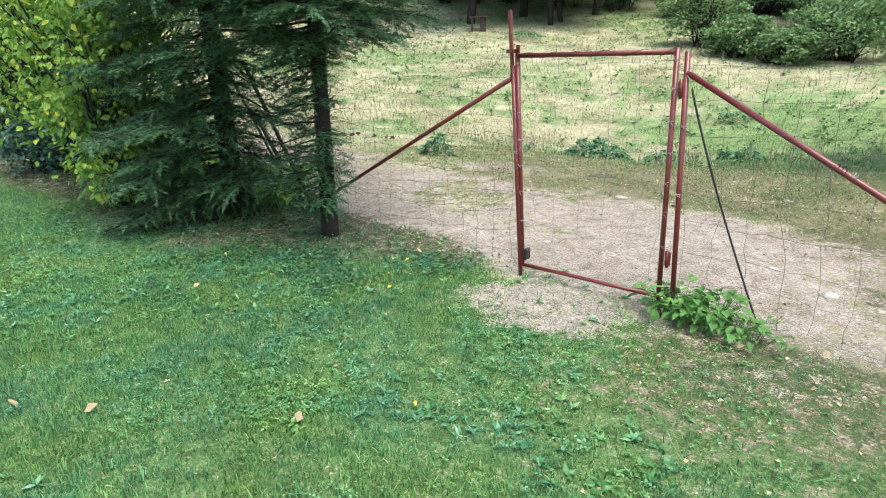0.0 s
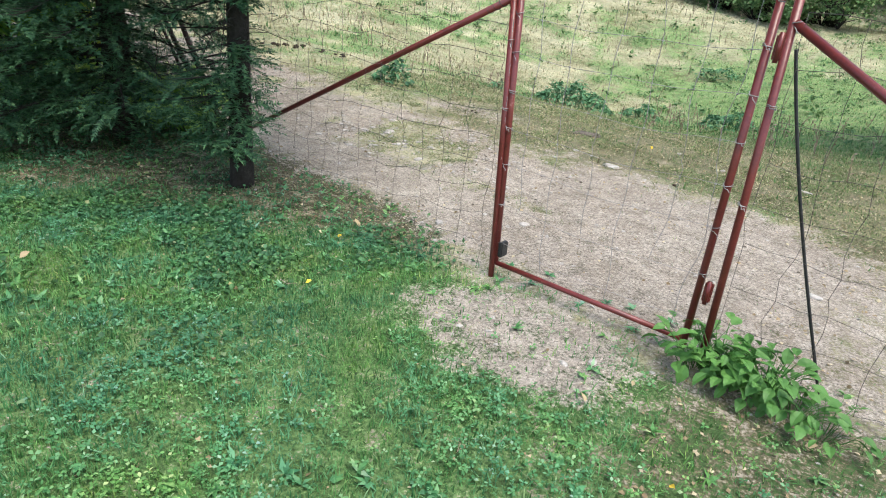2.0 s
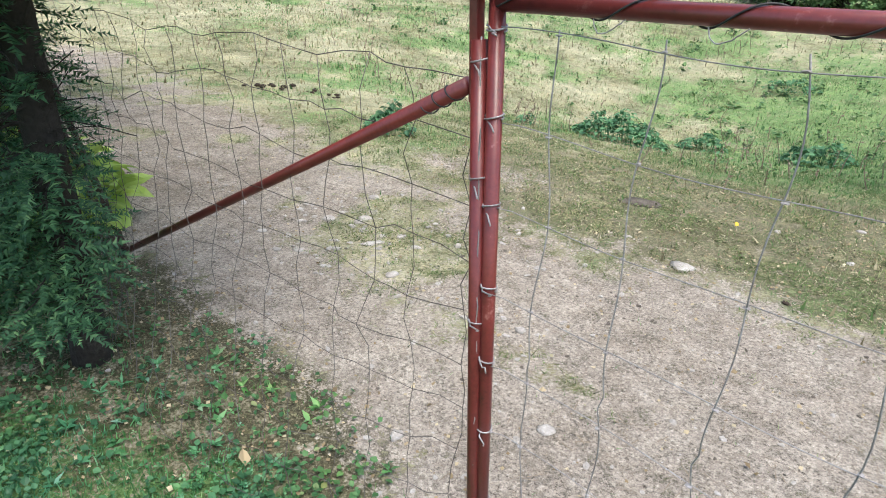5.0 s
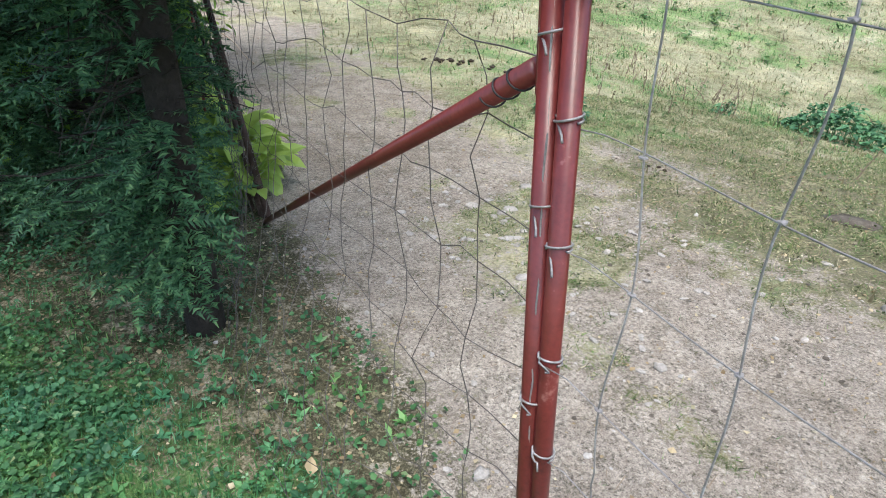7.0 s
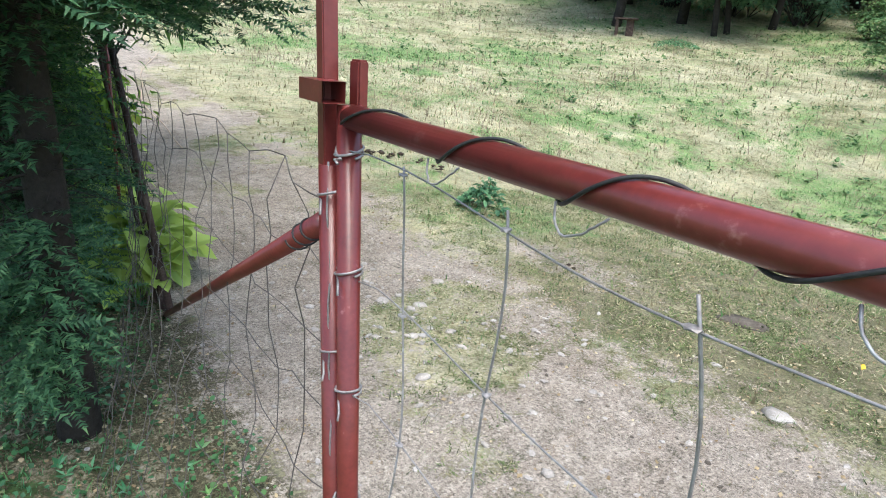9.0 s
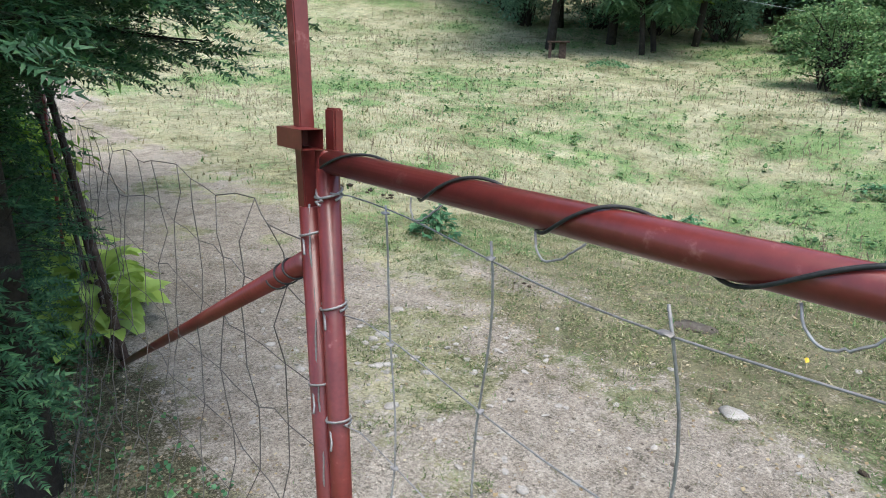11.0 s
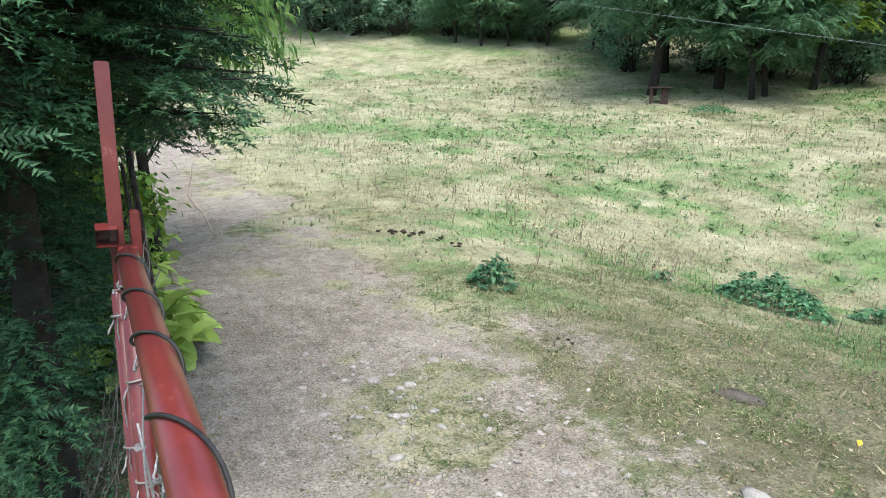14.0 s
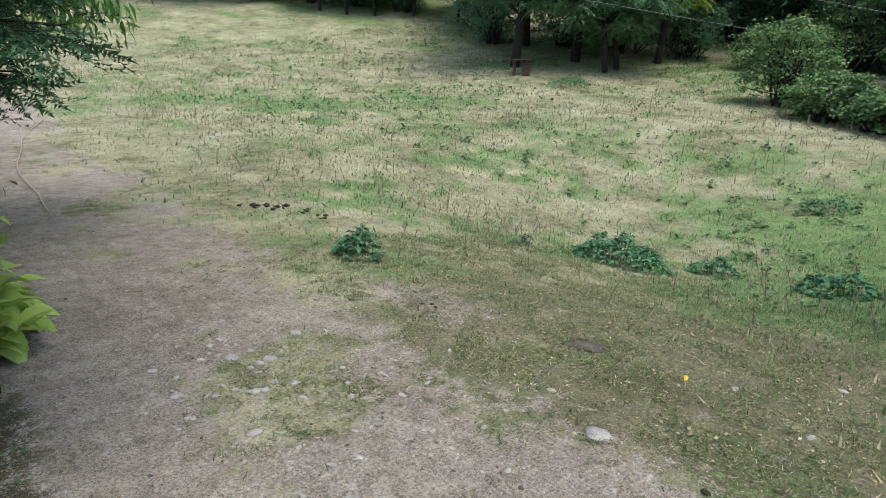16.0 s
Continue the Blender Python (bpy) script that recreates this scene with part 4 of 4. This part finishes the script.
def leafy(name, x, y, height, radius, leaf, size, count, mat, label, category, seed, stems=5, trunk=0.0, low=0.15, clumps=40, droop=0.4, group="", flat=0.6, z0=None, spray=0.16):
    """A bush or broadleaf tree: stems or a trunk with limbs, and leaves in many uneven clumps about their ends."""
    r = np.random.default_rng(seed)
    z0 = float(terrain(x, y)) if z0 is None else z0
    plant = thing(name, x, y, z0, label, category, group)
    centre = np.array([0, 0, height * (0.5 + low / 2)])
    half = np.array([radius, radius, height * (1 - low) / 2])
    ends = r.normal(size=(clumps, 3))
    ends /= np.linalg.norm(ends, axis=1, keepdims=True)
    ends *= r.uniform(0.35, 1.0, (clumps, 1)) ** 0.5
    ends = centre + ends * half * (1 + 0.25 * np.sin(3 * np.arctan2(ends[:, 1], ends[:, 0]) + seed)[:, None] * (1, 1, 0.3))
    wood = []
    if trunk:
        fork = height * (0.3 + 0.1 * r.random())
        zs = np.linspace(-0.1, height * 0.85, 12)
        bend = np.stack([0.03 * height * np.sin(zs / height * 4 + seed), 0.03 * height * np.cos(zs / height * 3 + seed) - 0.03 * height * math.cos(seed), zs], 1)
        v, t = tube(bend, trunk * np.clip(1.2 - zs / height, 0.1, 1.3), 9)
        mesh_object("trunk", v, t, BARK, plant, flat=False)
        for e in ends[:: max(1, clumps // 40)]:
            zb = np.clip(e[2] * r.uniform(0.35, 0.75), fork * 0.6, height * 0.8)
            b = np.array([np.interp(zb, zs, bend[:, k]) for k in range(3)])
            m = (b + e) / 2 + np.array([0, 0, 0.06 * height]) * r.uniform(0, 1)
            wood.append(tube([b, m, e], [trunk * 0.28, trunk * 0.16, trunk * 0.05], 4, False))
    else:
        feet = r.normal(0, radius * 0.18, (stems, 2))
        for k, e in enumerate(ends[: max(stems, clumps // 2)]):
            f = feet[k % stems]
            m = np.array([f[0] * 1.3 + e[0] * 0.3, f[1] * 1.3 + e[1] * 0.3, e[2] * 0.55])
            q = height * 0.0035 + 0.004
            wood.append(tube([(f[0], f[1], -0.05), m, e], [q * 2, q * 1.4, q * 0.5], 5, False))
    v, t = join(wood)
    mesh_object("limb_wood" if trunk else "stem_wood", v, t, BARK, plant)
    per = count // clumps
    cr = spray * (radius + height * 0.5) * r.uniform(0.6, 1.3, clumps)
    off = r.normal(size=(clumps, per, 3)) * (0.62, 0.62, 0.62 * flat)
    pts = (ends[:, None] + off * cr[:, None, None]).reshape(-1, 3)
    pts[:, 2] = np.maximum(pts[:, 2], 0.03)
    out = np.arctan2(off[..., 1], off[..., 0]).ravel()
    n = len(pts)
    v, t = strew(leaf, pts, turned(out - np.pi / 2 + r.normal(0, 0.9, n), r.normal(-droop, 0.45 if flat > 0.5 else 0.28, n), r.normal(0, 0.5 if flat > 0.5 else 0.28, n)), size * r.uniform(0.6, 1.3, n))
    mesh_object("crown", v, t, mat, plant)
    return plant


def spread_front(z, az):
    """A low skirt, then a nearly bare trunk, then wide above head height."""
    side = smooth(0.5, -0.4, math.sin(az))
    low = 0.06 + 0.17 * side * smooth(0.1, 0.4, z) + 0.22 * max(0.0, math.cos(az - 3.5)) * smooth(0.3, 0.6, z)
    high = 0.82 - 0.08 * max(0.0, z - 1.8)
    return float(low + (high - low) * smooth(1.34, 1.58, z))


def spread_back(z, az):
    full = (0.98 + 0.16 * math.sin(3 * az)) * (1 - 0.09 * max(0, z - 1.2)) * smooth(0.05, 0.3, z)
    if math.cos(az) > 0 and math.sin(az) > -0.1 and z < 0.6:
        full = min(full, 0.4)
    if math.sin(az) > 0 and z < 1.5:
        full = min(full, 0.24 / math.sin(az))
    return float(full)


fir(-1.60, -0.25, 6.4, 0.056, spread_front, 0.14, 11, 4.2, bare=0.45, lean=0.03)
fir(-2.95, -0.3, 7.0, 0.08, spread_back, 0.12, 12, 2.6)

for k, (bx, by, h, w) in enumerate([(-3.95, -0.85, 2.1, 0.42), (-4.75, -0.75, 2.9, 0.62), (-5.6, -0.5, 3.2, 0.75), (-6.8, -0.35, 3.4, 0.8), (-8.4, -0.3, 3.6, 0.9), (-10.6, -0.3, 3.8, 1.1)]):
    leafy("hedge_shrub", bx, by, h, w, LEAF, 0.066, 4300, SHRUB, "tall loose shrub with yellowing green leaves", "shrub", 30 + k, 7, 0, 0.06, 90, 0.7, "shrubs along the fence", 1.0, spray=0.1)
leafy("low_shrub", -6.6, -0.75, 0.75, 0.5, SCALE_LEAF, 0.06, 2600, BLUE, "low blue-green shrub beside the lawn", "shrub", 50, 6, 0, 0.05, 40, 0.3, flat=1.0)
leafy("climbing_shrub", -4.2, -0.8, 1.9, 0.26, LEAF, 0.05, 1000, BLUE, "thin blue-green climbing shrub among the hedge", "shrub", 51, 4, 0, 0.2, 40, 0.6, flat=1.0)
leafy("fruit_tree", -5.6, 0.45, 4.0, 1.55, LANCE, 0.15, 8000, PEACH, "fruit tree with drooping narrow light green leaves", "tree", 52, 0, 0.05, 0.44, 90, 0.95, flat=1.1, spray=0.09)
leafy("young_tree", 2.0, 6.1, 3.4, 1.3, SCALE_LEAF, 0.085, 9000, BUSH, "young tree with bright green leaves in the meadow", "tree", 53, 0, 0.05, 0.2, 90, 0.4)

leafy("climbing_plant", -4.5, 0.1, 1.15, 0.26, LEAF, 0.075, 900, SHRUB, "yellowing climber on the old fence line", "plant", 54, 5, 0, 0.1, 30, 0.7, flat=1.0, spray=0.12)
leafy("climbing_plant", -5.6, 0.2, 0.95, 0.3, LEAF, 0.075, 900, SHRUB, "yellowing climber on the old fence line", "plant", 55, 5, 0, 0.1, 30, 0.7, flat=1.0, spray=0.12)

# broad-leaved perennials by the stakes, and the weed at the hinge post
BIG_LEAF = [(0, 0, 0), (-0.22, 0.18, 0.10), (0, 0.22, 0.0), (0.22, 0.18, 0.10), (-0.33, 0.45, 0.14), (0, 0.5, 0.05), (0.33, 0.45, 0.14),
            (-0.2, 0.78, 0.06), (0, 0.8, 0.0), (0.2, 0.78, 0.06), (0, 1.05, -0.1)]
BIG_LEAF = (np.array(BIG_LEAF), [(0, 2, 1), (0, 3, 2), (1, 2, 5), (1, 5, 4), (2, 3, 6), (2, 6, 5), (4, 5, 8), (4, 8, 7), (5, 6, 9), (5, 9, 8), (7, 8, 10), (8, 9, 10)])


def rosette(name, x, y, leaves, size, stalk, mat, label, seed, spread=0.25, group=""):
    r = np.random.default_rng(seed)
    z0 = float(terrain(x, y))
    plant = thing(name, x, y, z0, label, "plant", group)
    for k in range(leaves):
        a = k * 2.4 + r.normal(0, 0.3)
        d = np.array([math.cos(a), math.sin(a), 0])
        base = d * r.uniform(0, spread * 0.4)
        h = stalk * r.uniform(0.4, 1.15)
        head = base + d * (spread * r.uniform(0.4, 1.1)) + (0, 0, h)
        pieces = tube([base - (0, 0, 0.02), (base + head) / 2 + (0, 0, h * 0.15), head], [size * 0.03, size * 0.025, size * 0.014], 4, False)
        lv, lt = strew(BIG_LEAF, [head], turned(np.array([a - np.pi / 2 + r.normal(0, 0.35)]), np.array([r.normal(-0.2, 0.35)]), np.array([r.normal(0, 0.35)])), np.array([size * r.uniform(0.6, 1.2)]))
        v, t = join([pieces, (lv, lt)])
        mesh_object("leaf", v, t, mat, plant)
    return plant


for k, (px, py, s) in enumerate([(-3.0, 0.04, 0.21), (-3.1, 0.2, 0.22), (-3.3, 0.1, 0.22), (-3.25, -0.12, 0.18), (-2.82, 0.14, 0.19), (-3.45, 0.24, 0.2), (-3.75, 0.08, 0.18), (-4.3, 0.14, 0.17), (-5.0, 0.22, 0.17), (-6.0, 0.34, 0.19)]):
    rosette("broad_leaved_plant", px, py, 30, s, 0.28, BROAD, "clump of broad green leaves turning yellow at the edges", 60 + k, 0.2, "broad-leaved clumps by the fence")
for k, (px, py, s, n) in enumerate([(1.0, -0.04, 0.06, 46), (1.07, -0.03, 0.072, 60), (1.15, -0.05, 0.055, 66), (1.25, -0.05, 0.06, 66), (1.35, -0.08, 0.052, 50), (1.45, -0.12, 0.042, 36)]):
    rosette("weed", px, py, n, s, 0.14 if s > 0.058 else 0.085, WEED, "leafy green weed growing at the foot of the fence", 70 + k, 0.105, "weeds at the hinge post")


def nettle(x, y, w, d, h, count, seed, turn=0.0, label="low mound of dark green nettles"):
    r = np.random.default_rng(seed)
    plant = thing("nettle_clump", x, y, float(terrain(x, y)), label, "plant", "nettle clumps", turn=turn)
    a, q = r.uniform(0, 6.28, count), np.sqrt(r.uniform(0, 1, count))
    px, py = w / 2 * q * np.cos(a), d / 2 * q * np.sin(a)
    top = h * (1 - q ** 2.2) * (0.75 + 0.25 * np.sin(px * 14) * np.cos(py * 12))
    pz = np.maximum(top * r.uniform(0.35, 1.0, count) ** 0.4, 0.015)
    v, t = strew(LEAF, np.stack([px, py, pz], 1), turned(r.uniform(0, 6.28, count), r.normal(-0.35, 0.3, count), r.normal(0, 0.3, count)), r.uniform(0.035, 0.075, count))
    mesh_object("foliage", v, t, NETTLE, plant)
    stems = [tube([(px[k] * 0.9, py[k] * 0.9, -0.03), (px[k], py[k], pz[k])], 0.003, 3, False) for k in range(0, count, 14)]
    v, t = join(stems)
    tagged(mesh_object("stalk_wood", v, t, NETTLE, plant), kind="stuff")


nettle(-2.95, 6.0, 1.4, 0.85, 0.42, 1300, 80, -12)
nettle(-2.25, 6.85, 0.65, 0.5, 0.26, 260, 81)
nettle(-0.87, 6.55, 0.8, 0.55, 0.3, 420, 82)
nettle(-3.56, 2.95, 0.5, 0.4, 0.34, 260, 83)
nettle(-3.8, 5.35, 0.3, 0.3, 0.2, 70, 84)
nettle(-2.4, 10.6, 0.9, 0.6, 0.25, 260, 85)
nettle(-12.3, 16.5, 3.2, 1.1, 0.3, 900, 86, -30, "wide low patch of blue-green nettles under the trees")
nettle(-26.7, 9.6, 1.5, 0.9, 0.6, 260, 87)

# dry dock and thistle stalks over the meadow
px, py = on_ground(4200, -26, 2.5, 3.6, 24, lambda x, y: 0.9 * meadow_share(x, y) * smooth(-0.3, 0.6, wave(x, y, 2.3, 5)) + 0.05)
pieces = []
for k in range(len(px)):
    h = rng.uniform(0.08, 0.28)
    z = float(terrain(px[k], py[k]))
    tip = np.array([px[k] + rng.normal(0, 0.05), py[k] + rng.normal(0, 0.05), z + h])
    pieces.append(tube([(px[k], py[k], z - 0.02), (tip * 0.5 + np.array([px[k], py[k], z]) * 0.5) + rng.normal(0, 0.01, 3), tip], [0.006, 0.005, 0.003], 3, False))
    m = 7
    hh = rng.uniform(0.25, 1, m)
    pieces.append(strew(SCALE_LEAF, np.array([px[k], py[k], z]) + (tip - np.array([px[k], py[k], z])) * hh[:, None], turned(rng.uniform(0, 6.28, m), rng.normal(0.2, 0.5, m), rng.normal(0, 0.5, m)), rng.uniform(0.012, 0.04, m)))
v, t = join(pieces)
tagged(mesh_object("dry_stalks", v, t, TWIG), "brown dry weed stalks scattered over the meadow", "weeds", kind="stuff")
px, py = on_ground(6500, -26, 3.4, 3.6, 24, lambda x, y: 0.6 * patchy(x, y) * meadow_share(x, y) + 0.1 * meadow_share(x, y))
pieces = []
for k in range(len(px)):
    m = 9
    q = (0.03 + 0.04 * float(smooth(4, 9, py[k]))) * rng.uniform(0.6, 1.4)
    z = float(terrain(px[k], py[k]))
    pieces.append(strew(LEAF, np.array([px[k], py[k], z]) + rng.normal(0, q * 0.5, (m, 3)) * (1, 1, 0) + np.stack([np.zeros(m), np.zeros(m), rng.uniform(0.01, q, m)], 1), turned(rng.uniform(0, 6.28, m), rng.normal(0.1, 0.4, m), rng.normal(0, 0.4, m)), rng.uniform(0.5, 1.1, m) * q))
v, t = join(pieces)
tagged(mesh_object("meadow_weeds", v, t, SCRUB), "small leafy green weeds dotted over the meadow", "weeds", kind="stuff")

# ---- the wood at the top of the hill ----
for k, (bx, by, h, w, tr) in enumerate([(-15.6, 17.7, 8.8, 3.1, 0.15), (-15.2, 20.4, 9.6, 3.4, 0.16), (-13.3, 19.6, 6.8, 2.4, 0.09), (-13.3, 20.4, 7.2, 2.5, 0.09), (-18.6, 21.5, 10, 3.7, 0.17)]):
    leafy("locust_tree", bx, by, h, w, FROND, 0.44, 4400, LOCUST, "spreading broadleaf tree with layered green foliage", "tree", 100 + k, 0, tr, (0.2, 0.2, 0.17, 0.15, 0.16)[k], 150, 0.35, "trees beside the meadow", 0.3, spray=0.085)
for k, (bx, by, h, w) in enumerate([(-31.3, 18.5, 4.3, 1.6), (-29.6, 19.1, 4.6, 1.6), (-28.5, 20.2, 4.3, 1.5), (-29.6, 22.3, 4.8, 1.7), (-27.0, 21.8, 4.6, 1.8), (-24.6, 22.8, 5.2, 2.0)]):
    leafy("young_locust_tree", bx, by, h, w, FROND, 0.38, 1700, LOCUST, "slim young tree at the edge of the wood", "tree", 120 + k, 0, 0.07, 0.22, 70, 0.3, "young trees at the wood's edge", 0.3, spray=0.1)

leafy("golden_locust_tree", -12.9, 22.8, 7.6, 2.4, FROND, 0.42, 3600, GOLDEN, "broadleaf tree with yellow-green foliage behind the darker trees", "tree", 119, 0, 0.12, 0.25, 110, 0.35, "trees beside the meadow", 0.3, spray=0.085)

models = []
for k in range(4):
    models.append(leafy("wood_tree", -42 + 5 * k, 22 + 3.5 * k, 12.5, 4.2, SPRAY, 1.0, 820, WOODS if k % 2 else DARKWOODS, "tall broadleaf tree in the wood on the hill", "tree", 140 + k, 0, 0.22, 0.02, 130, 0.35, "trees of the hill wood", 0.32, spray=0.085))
r = random.Random(5)
for row in range(3):
    for k in range(24):
        az = radians(-92 + k * 4.7 + r.uniform(-1.6, 1.6))
        base = 43 + row * 7 - 10 * smooth(-62, -28, math.degrees(az)) - 8 * smooth(-20, 5, math.degrees(az))
        d = base + r.uniform(-2, 2)
        bx, by = 0.8 + d * math.sin(az), d * math.cos(az)
        if -50 < bx < -12 and by < 27 and -0.75 * bx + 0.66 * by < 37.5:
            continue
        s = r.uniform(0.8, 1.25) * (1 + 0.08 * row)
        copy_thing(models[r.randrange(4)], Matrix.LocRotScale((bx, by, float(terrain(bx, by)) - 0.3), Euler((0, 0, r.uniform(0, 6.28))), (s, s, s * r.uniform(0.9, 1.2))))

# bushes added to stand in for the dark shade at the trees' feet
for k, (bx, by, h, w) in enumerate([(-17.6, 22.6, 2.6, 1.5), (-15.2, 23.6, 2.4, 1.5), (-19.8, 20.6, 2.4, 1.3), (-22.6, 22.4, 2.6, 1.6), (-13.0, 24.6, 2.2, 1.4), (-26.0, 25.0, 3.0, 1.8), (-40.5, 13.6, 3.0, 1.8), (-38.0, 15.4, 2.6, 1.7), (-35.6, 17.0, 2.8, 1.7), (-33.4, 18.9, 2.4, 1.5), (-31.0, 20.6, 2.6, 1.6), (-28.2, 22.0, 2.6, 1.6)]):
    leafy("shade_fill_bush", bx, by, h, w, SCALE_LEAF, 0.12, 3600, DARKWOODS, "added bush standing for the deep shade under the trees", "bush", 180 + k, 8, 0, 0.03, 80, 0.3, "undergrowth bushes", 0.6, spray=0.11)
for k, (bx, by, h, w) in enumerate([(-6.3, 18.3, 2.3, 1.15), (-4.7, 17.0, 1.25, 0.9), (-3.2, 16.2, 0.95, 0.9), (-2.2, 17.6, 1.9, 1.4), (0.6, 19.5, 2.2, 1.7), (3.8, 19, 2.6, 2.0), (-11.5, 31.0, 2.6, 2.0), (-14.8, 33.0, 2.6, 2.0), (7.5, 18, 3.0, 2.2), (-3.6, 23.5, 3.0, 1.7), (1.5, 24, 3.6, 2.2), (-7.4, 27, 3.0, 2.0), (-9.6, 24.5, 1.6, 1.1)]):
    leafy("bramble_bush", bx, by, h, w, SCALE_LEAF, 0.09, 6800, BUSH, "rounded wild bush of brambles and young shoots", "bush", 160 + k, 8, 0, 0.04, 160, 0.3, "bushes at the meadow's edge", 0.6, spray=0.085)


# ---- small things in the meadow ----
def dung(x, y, n, spread, seed, scale=1.0):
    r = random.Random(seed)
    heap = thing("horse_dung", x, y, float(terrain(x, y)), "scattered dark horse droppings on the short grass", "dung", "horse droppings")
    for k in range(n):
        a, b, q = r.gauss(0, spread), r.gauss(0, spread * 0.5), r.uniform(0.02, 0.045) * scale
        v, t = pebble(seed * 20 + k, 0.35)
        mesh_object("lump", v * q + (a, b, q * 0.3), t, DUNG, heap, flat=False)


dung(-5.83, 3.08, 16, 0.17, 1)
dung(-5.22, 3.4, 9, 0.14, 2)
dung(-2.2, 2.65, 3, 0.04, 3, 0.6)
dung(0.04, 2.16, 2, 0.04, 4, 0.6)
v, t = pebble(95, 0.4)
heap = mesh_object("earth_mound", v * (0.13, 0.09, 0.05), t, SOIL, flat=False)
heap.matrix_basis = pose(-1.1, 2.95, float(terrain(-1.1, 2.95)), 0, 0, 25)
tagged(heap, "small grey earth mound with dry roots", "mound")

z = float(terrain(-14.5, 16.8))
bench = thing("garden_table", -14.5, 16.8, z, "small dark weathered wooden table under the trees", "table", turn=40)
box_part("tabletop", (0.75, 0.5, 0.05), (0, 0, 0.52), STAKE, bench, 0.006)
box_part("pedestal", (0.24, 0.2, 0.52), (0.14, 0, 0.24), STAKE, bench, 0.012)
box_part("leg", (0.09, 0.4, 0.52), (-0.28, 0, 0.24), STAKE, bench, 0.006)

s = np.linspace(0, 1, 60)
rx = -15.2 + 8.9 * s
ry = 1.13 + 1.37 * (1 - s) ** 2.3 + 0.03 * np.sin(17 * s)
tagged(tube_object("rope", np.stack([rx, ry, terrain(rx, ry) + 0.04], 1), 0.007, ROPE, sides=6), "thin pale tether rope lying loose on the earth", "rope")

for k, (px, py, mat, size) in enumerate([(-1.29, -1.49, FALLEN, 0.055), (-0.73, -0.13, FALLEN, 0.07), (-0.89, -0.11, FALLEN, 0.03), (-1.15, -0.64, FALLEN, 0.045), (-0.32, -0.08, FALLEN, 0.04), (-0.3, -2.42, FALLEN, 0.07),
                                         (0.42, -1.91, FALLEN, 0.06), (-0.56, -2.59, FALLEN, 0.07), (0.88, -0.61, FALLEN, 0.035), (0.54, -2.08, FALLEN, 0.05), (-5.58, -1.12, FALLEN, 0.06), (0.9, -0.36, FALLEN, 0.03), (0.89, -0.48, FALLEN, 0.035),
                                         (1.07, -0.34, FALLEN, 0.03), (1.24, -0.17, FALLEN, 0.04), (1.42, -0.24, FALLEN, 0.045), (1.74, -0.11, FALLEN, 0.06), (0.83, -0.56, FALLEN, 0.045), (1.05, -0.54, FALLEN, 0.045), (1.54, -0.37, FALLEN, 0.045),
                                         (1.77, -0.43, FALLEN, 0.035), (-0.41, -0.72, YELLOW, 0.035), (0.67, -1.54, YELLOW, 0.03), (1.1, -1.28, YELLOW, 0.03), (1.66, -0.9, YELLOW, 0.04), (1.18, -0.72, YELLOW, 0.03), (-0.7, -0.3, YELLOW, 0.035), (-0.48, 2.95, YELLOW, 0.05)]):
    v, t = strew(LEAF, [(0, 0, 0)], turned(np.array([0.0]), np.array([0.25]), np.array([0.3])), np.array([size * 0.75]))
    leaf = mesh_object("fallen_leaf", v * (1, 1, 1.6), t, mat)
    leaf.matrix_basis = pose(px, py, float(terrain(px, py)) + 0.02, 6, 5, k * 67)
    tagged(leaf, "curled dry fallen leaf on the grass" if mat is FALLEN else "bright yellow fallen leaf on the grass", "leaf", "fallen leaves")

for a, b in (((-17.66, 10.41, 6.86), (-4.25, 18.8, 3.53)), ((-15.15, 13.23, 6.99), (-4.22, 18.93, 4.15)), ((-17.53, 10.34, 5.61), (-8.28, 14.29, 3.52))):
    a, b = np.array(a), np.array(b)
    p = straight(a - (b - a) * 1.2, b + (b - a) * 0.25, 24)
    tagged(tube_object("power_line", p, 0.0045, CABLE, sides=5), "pale overhead power cable in front of the wood", "cable", "overhead cables")
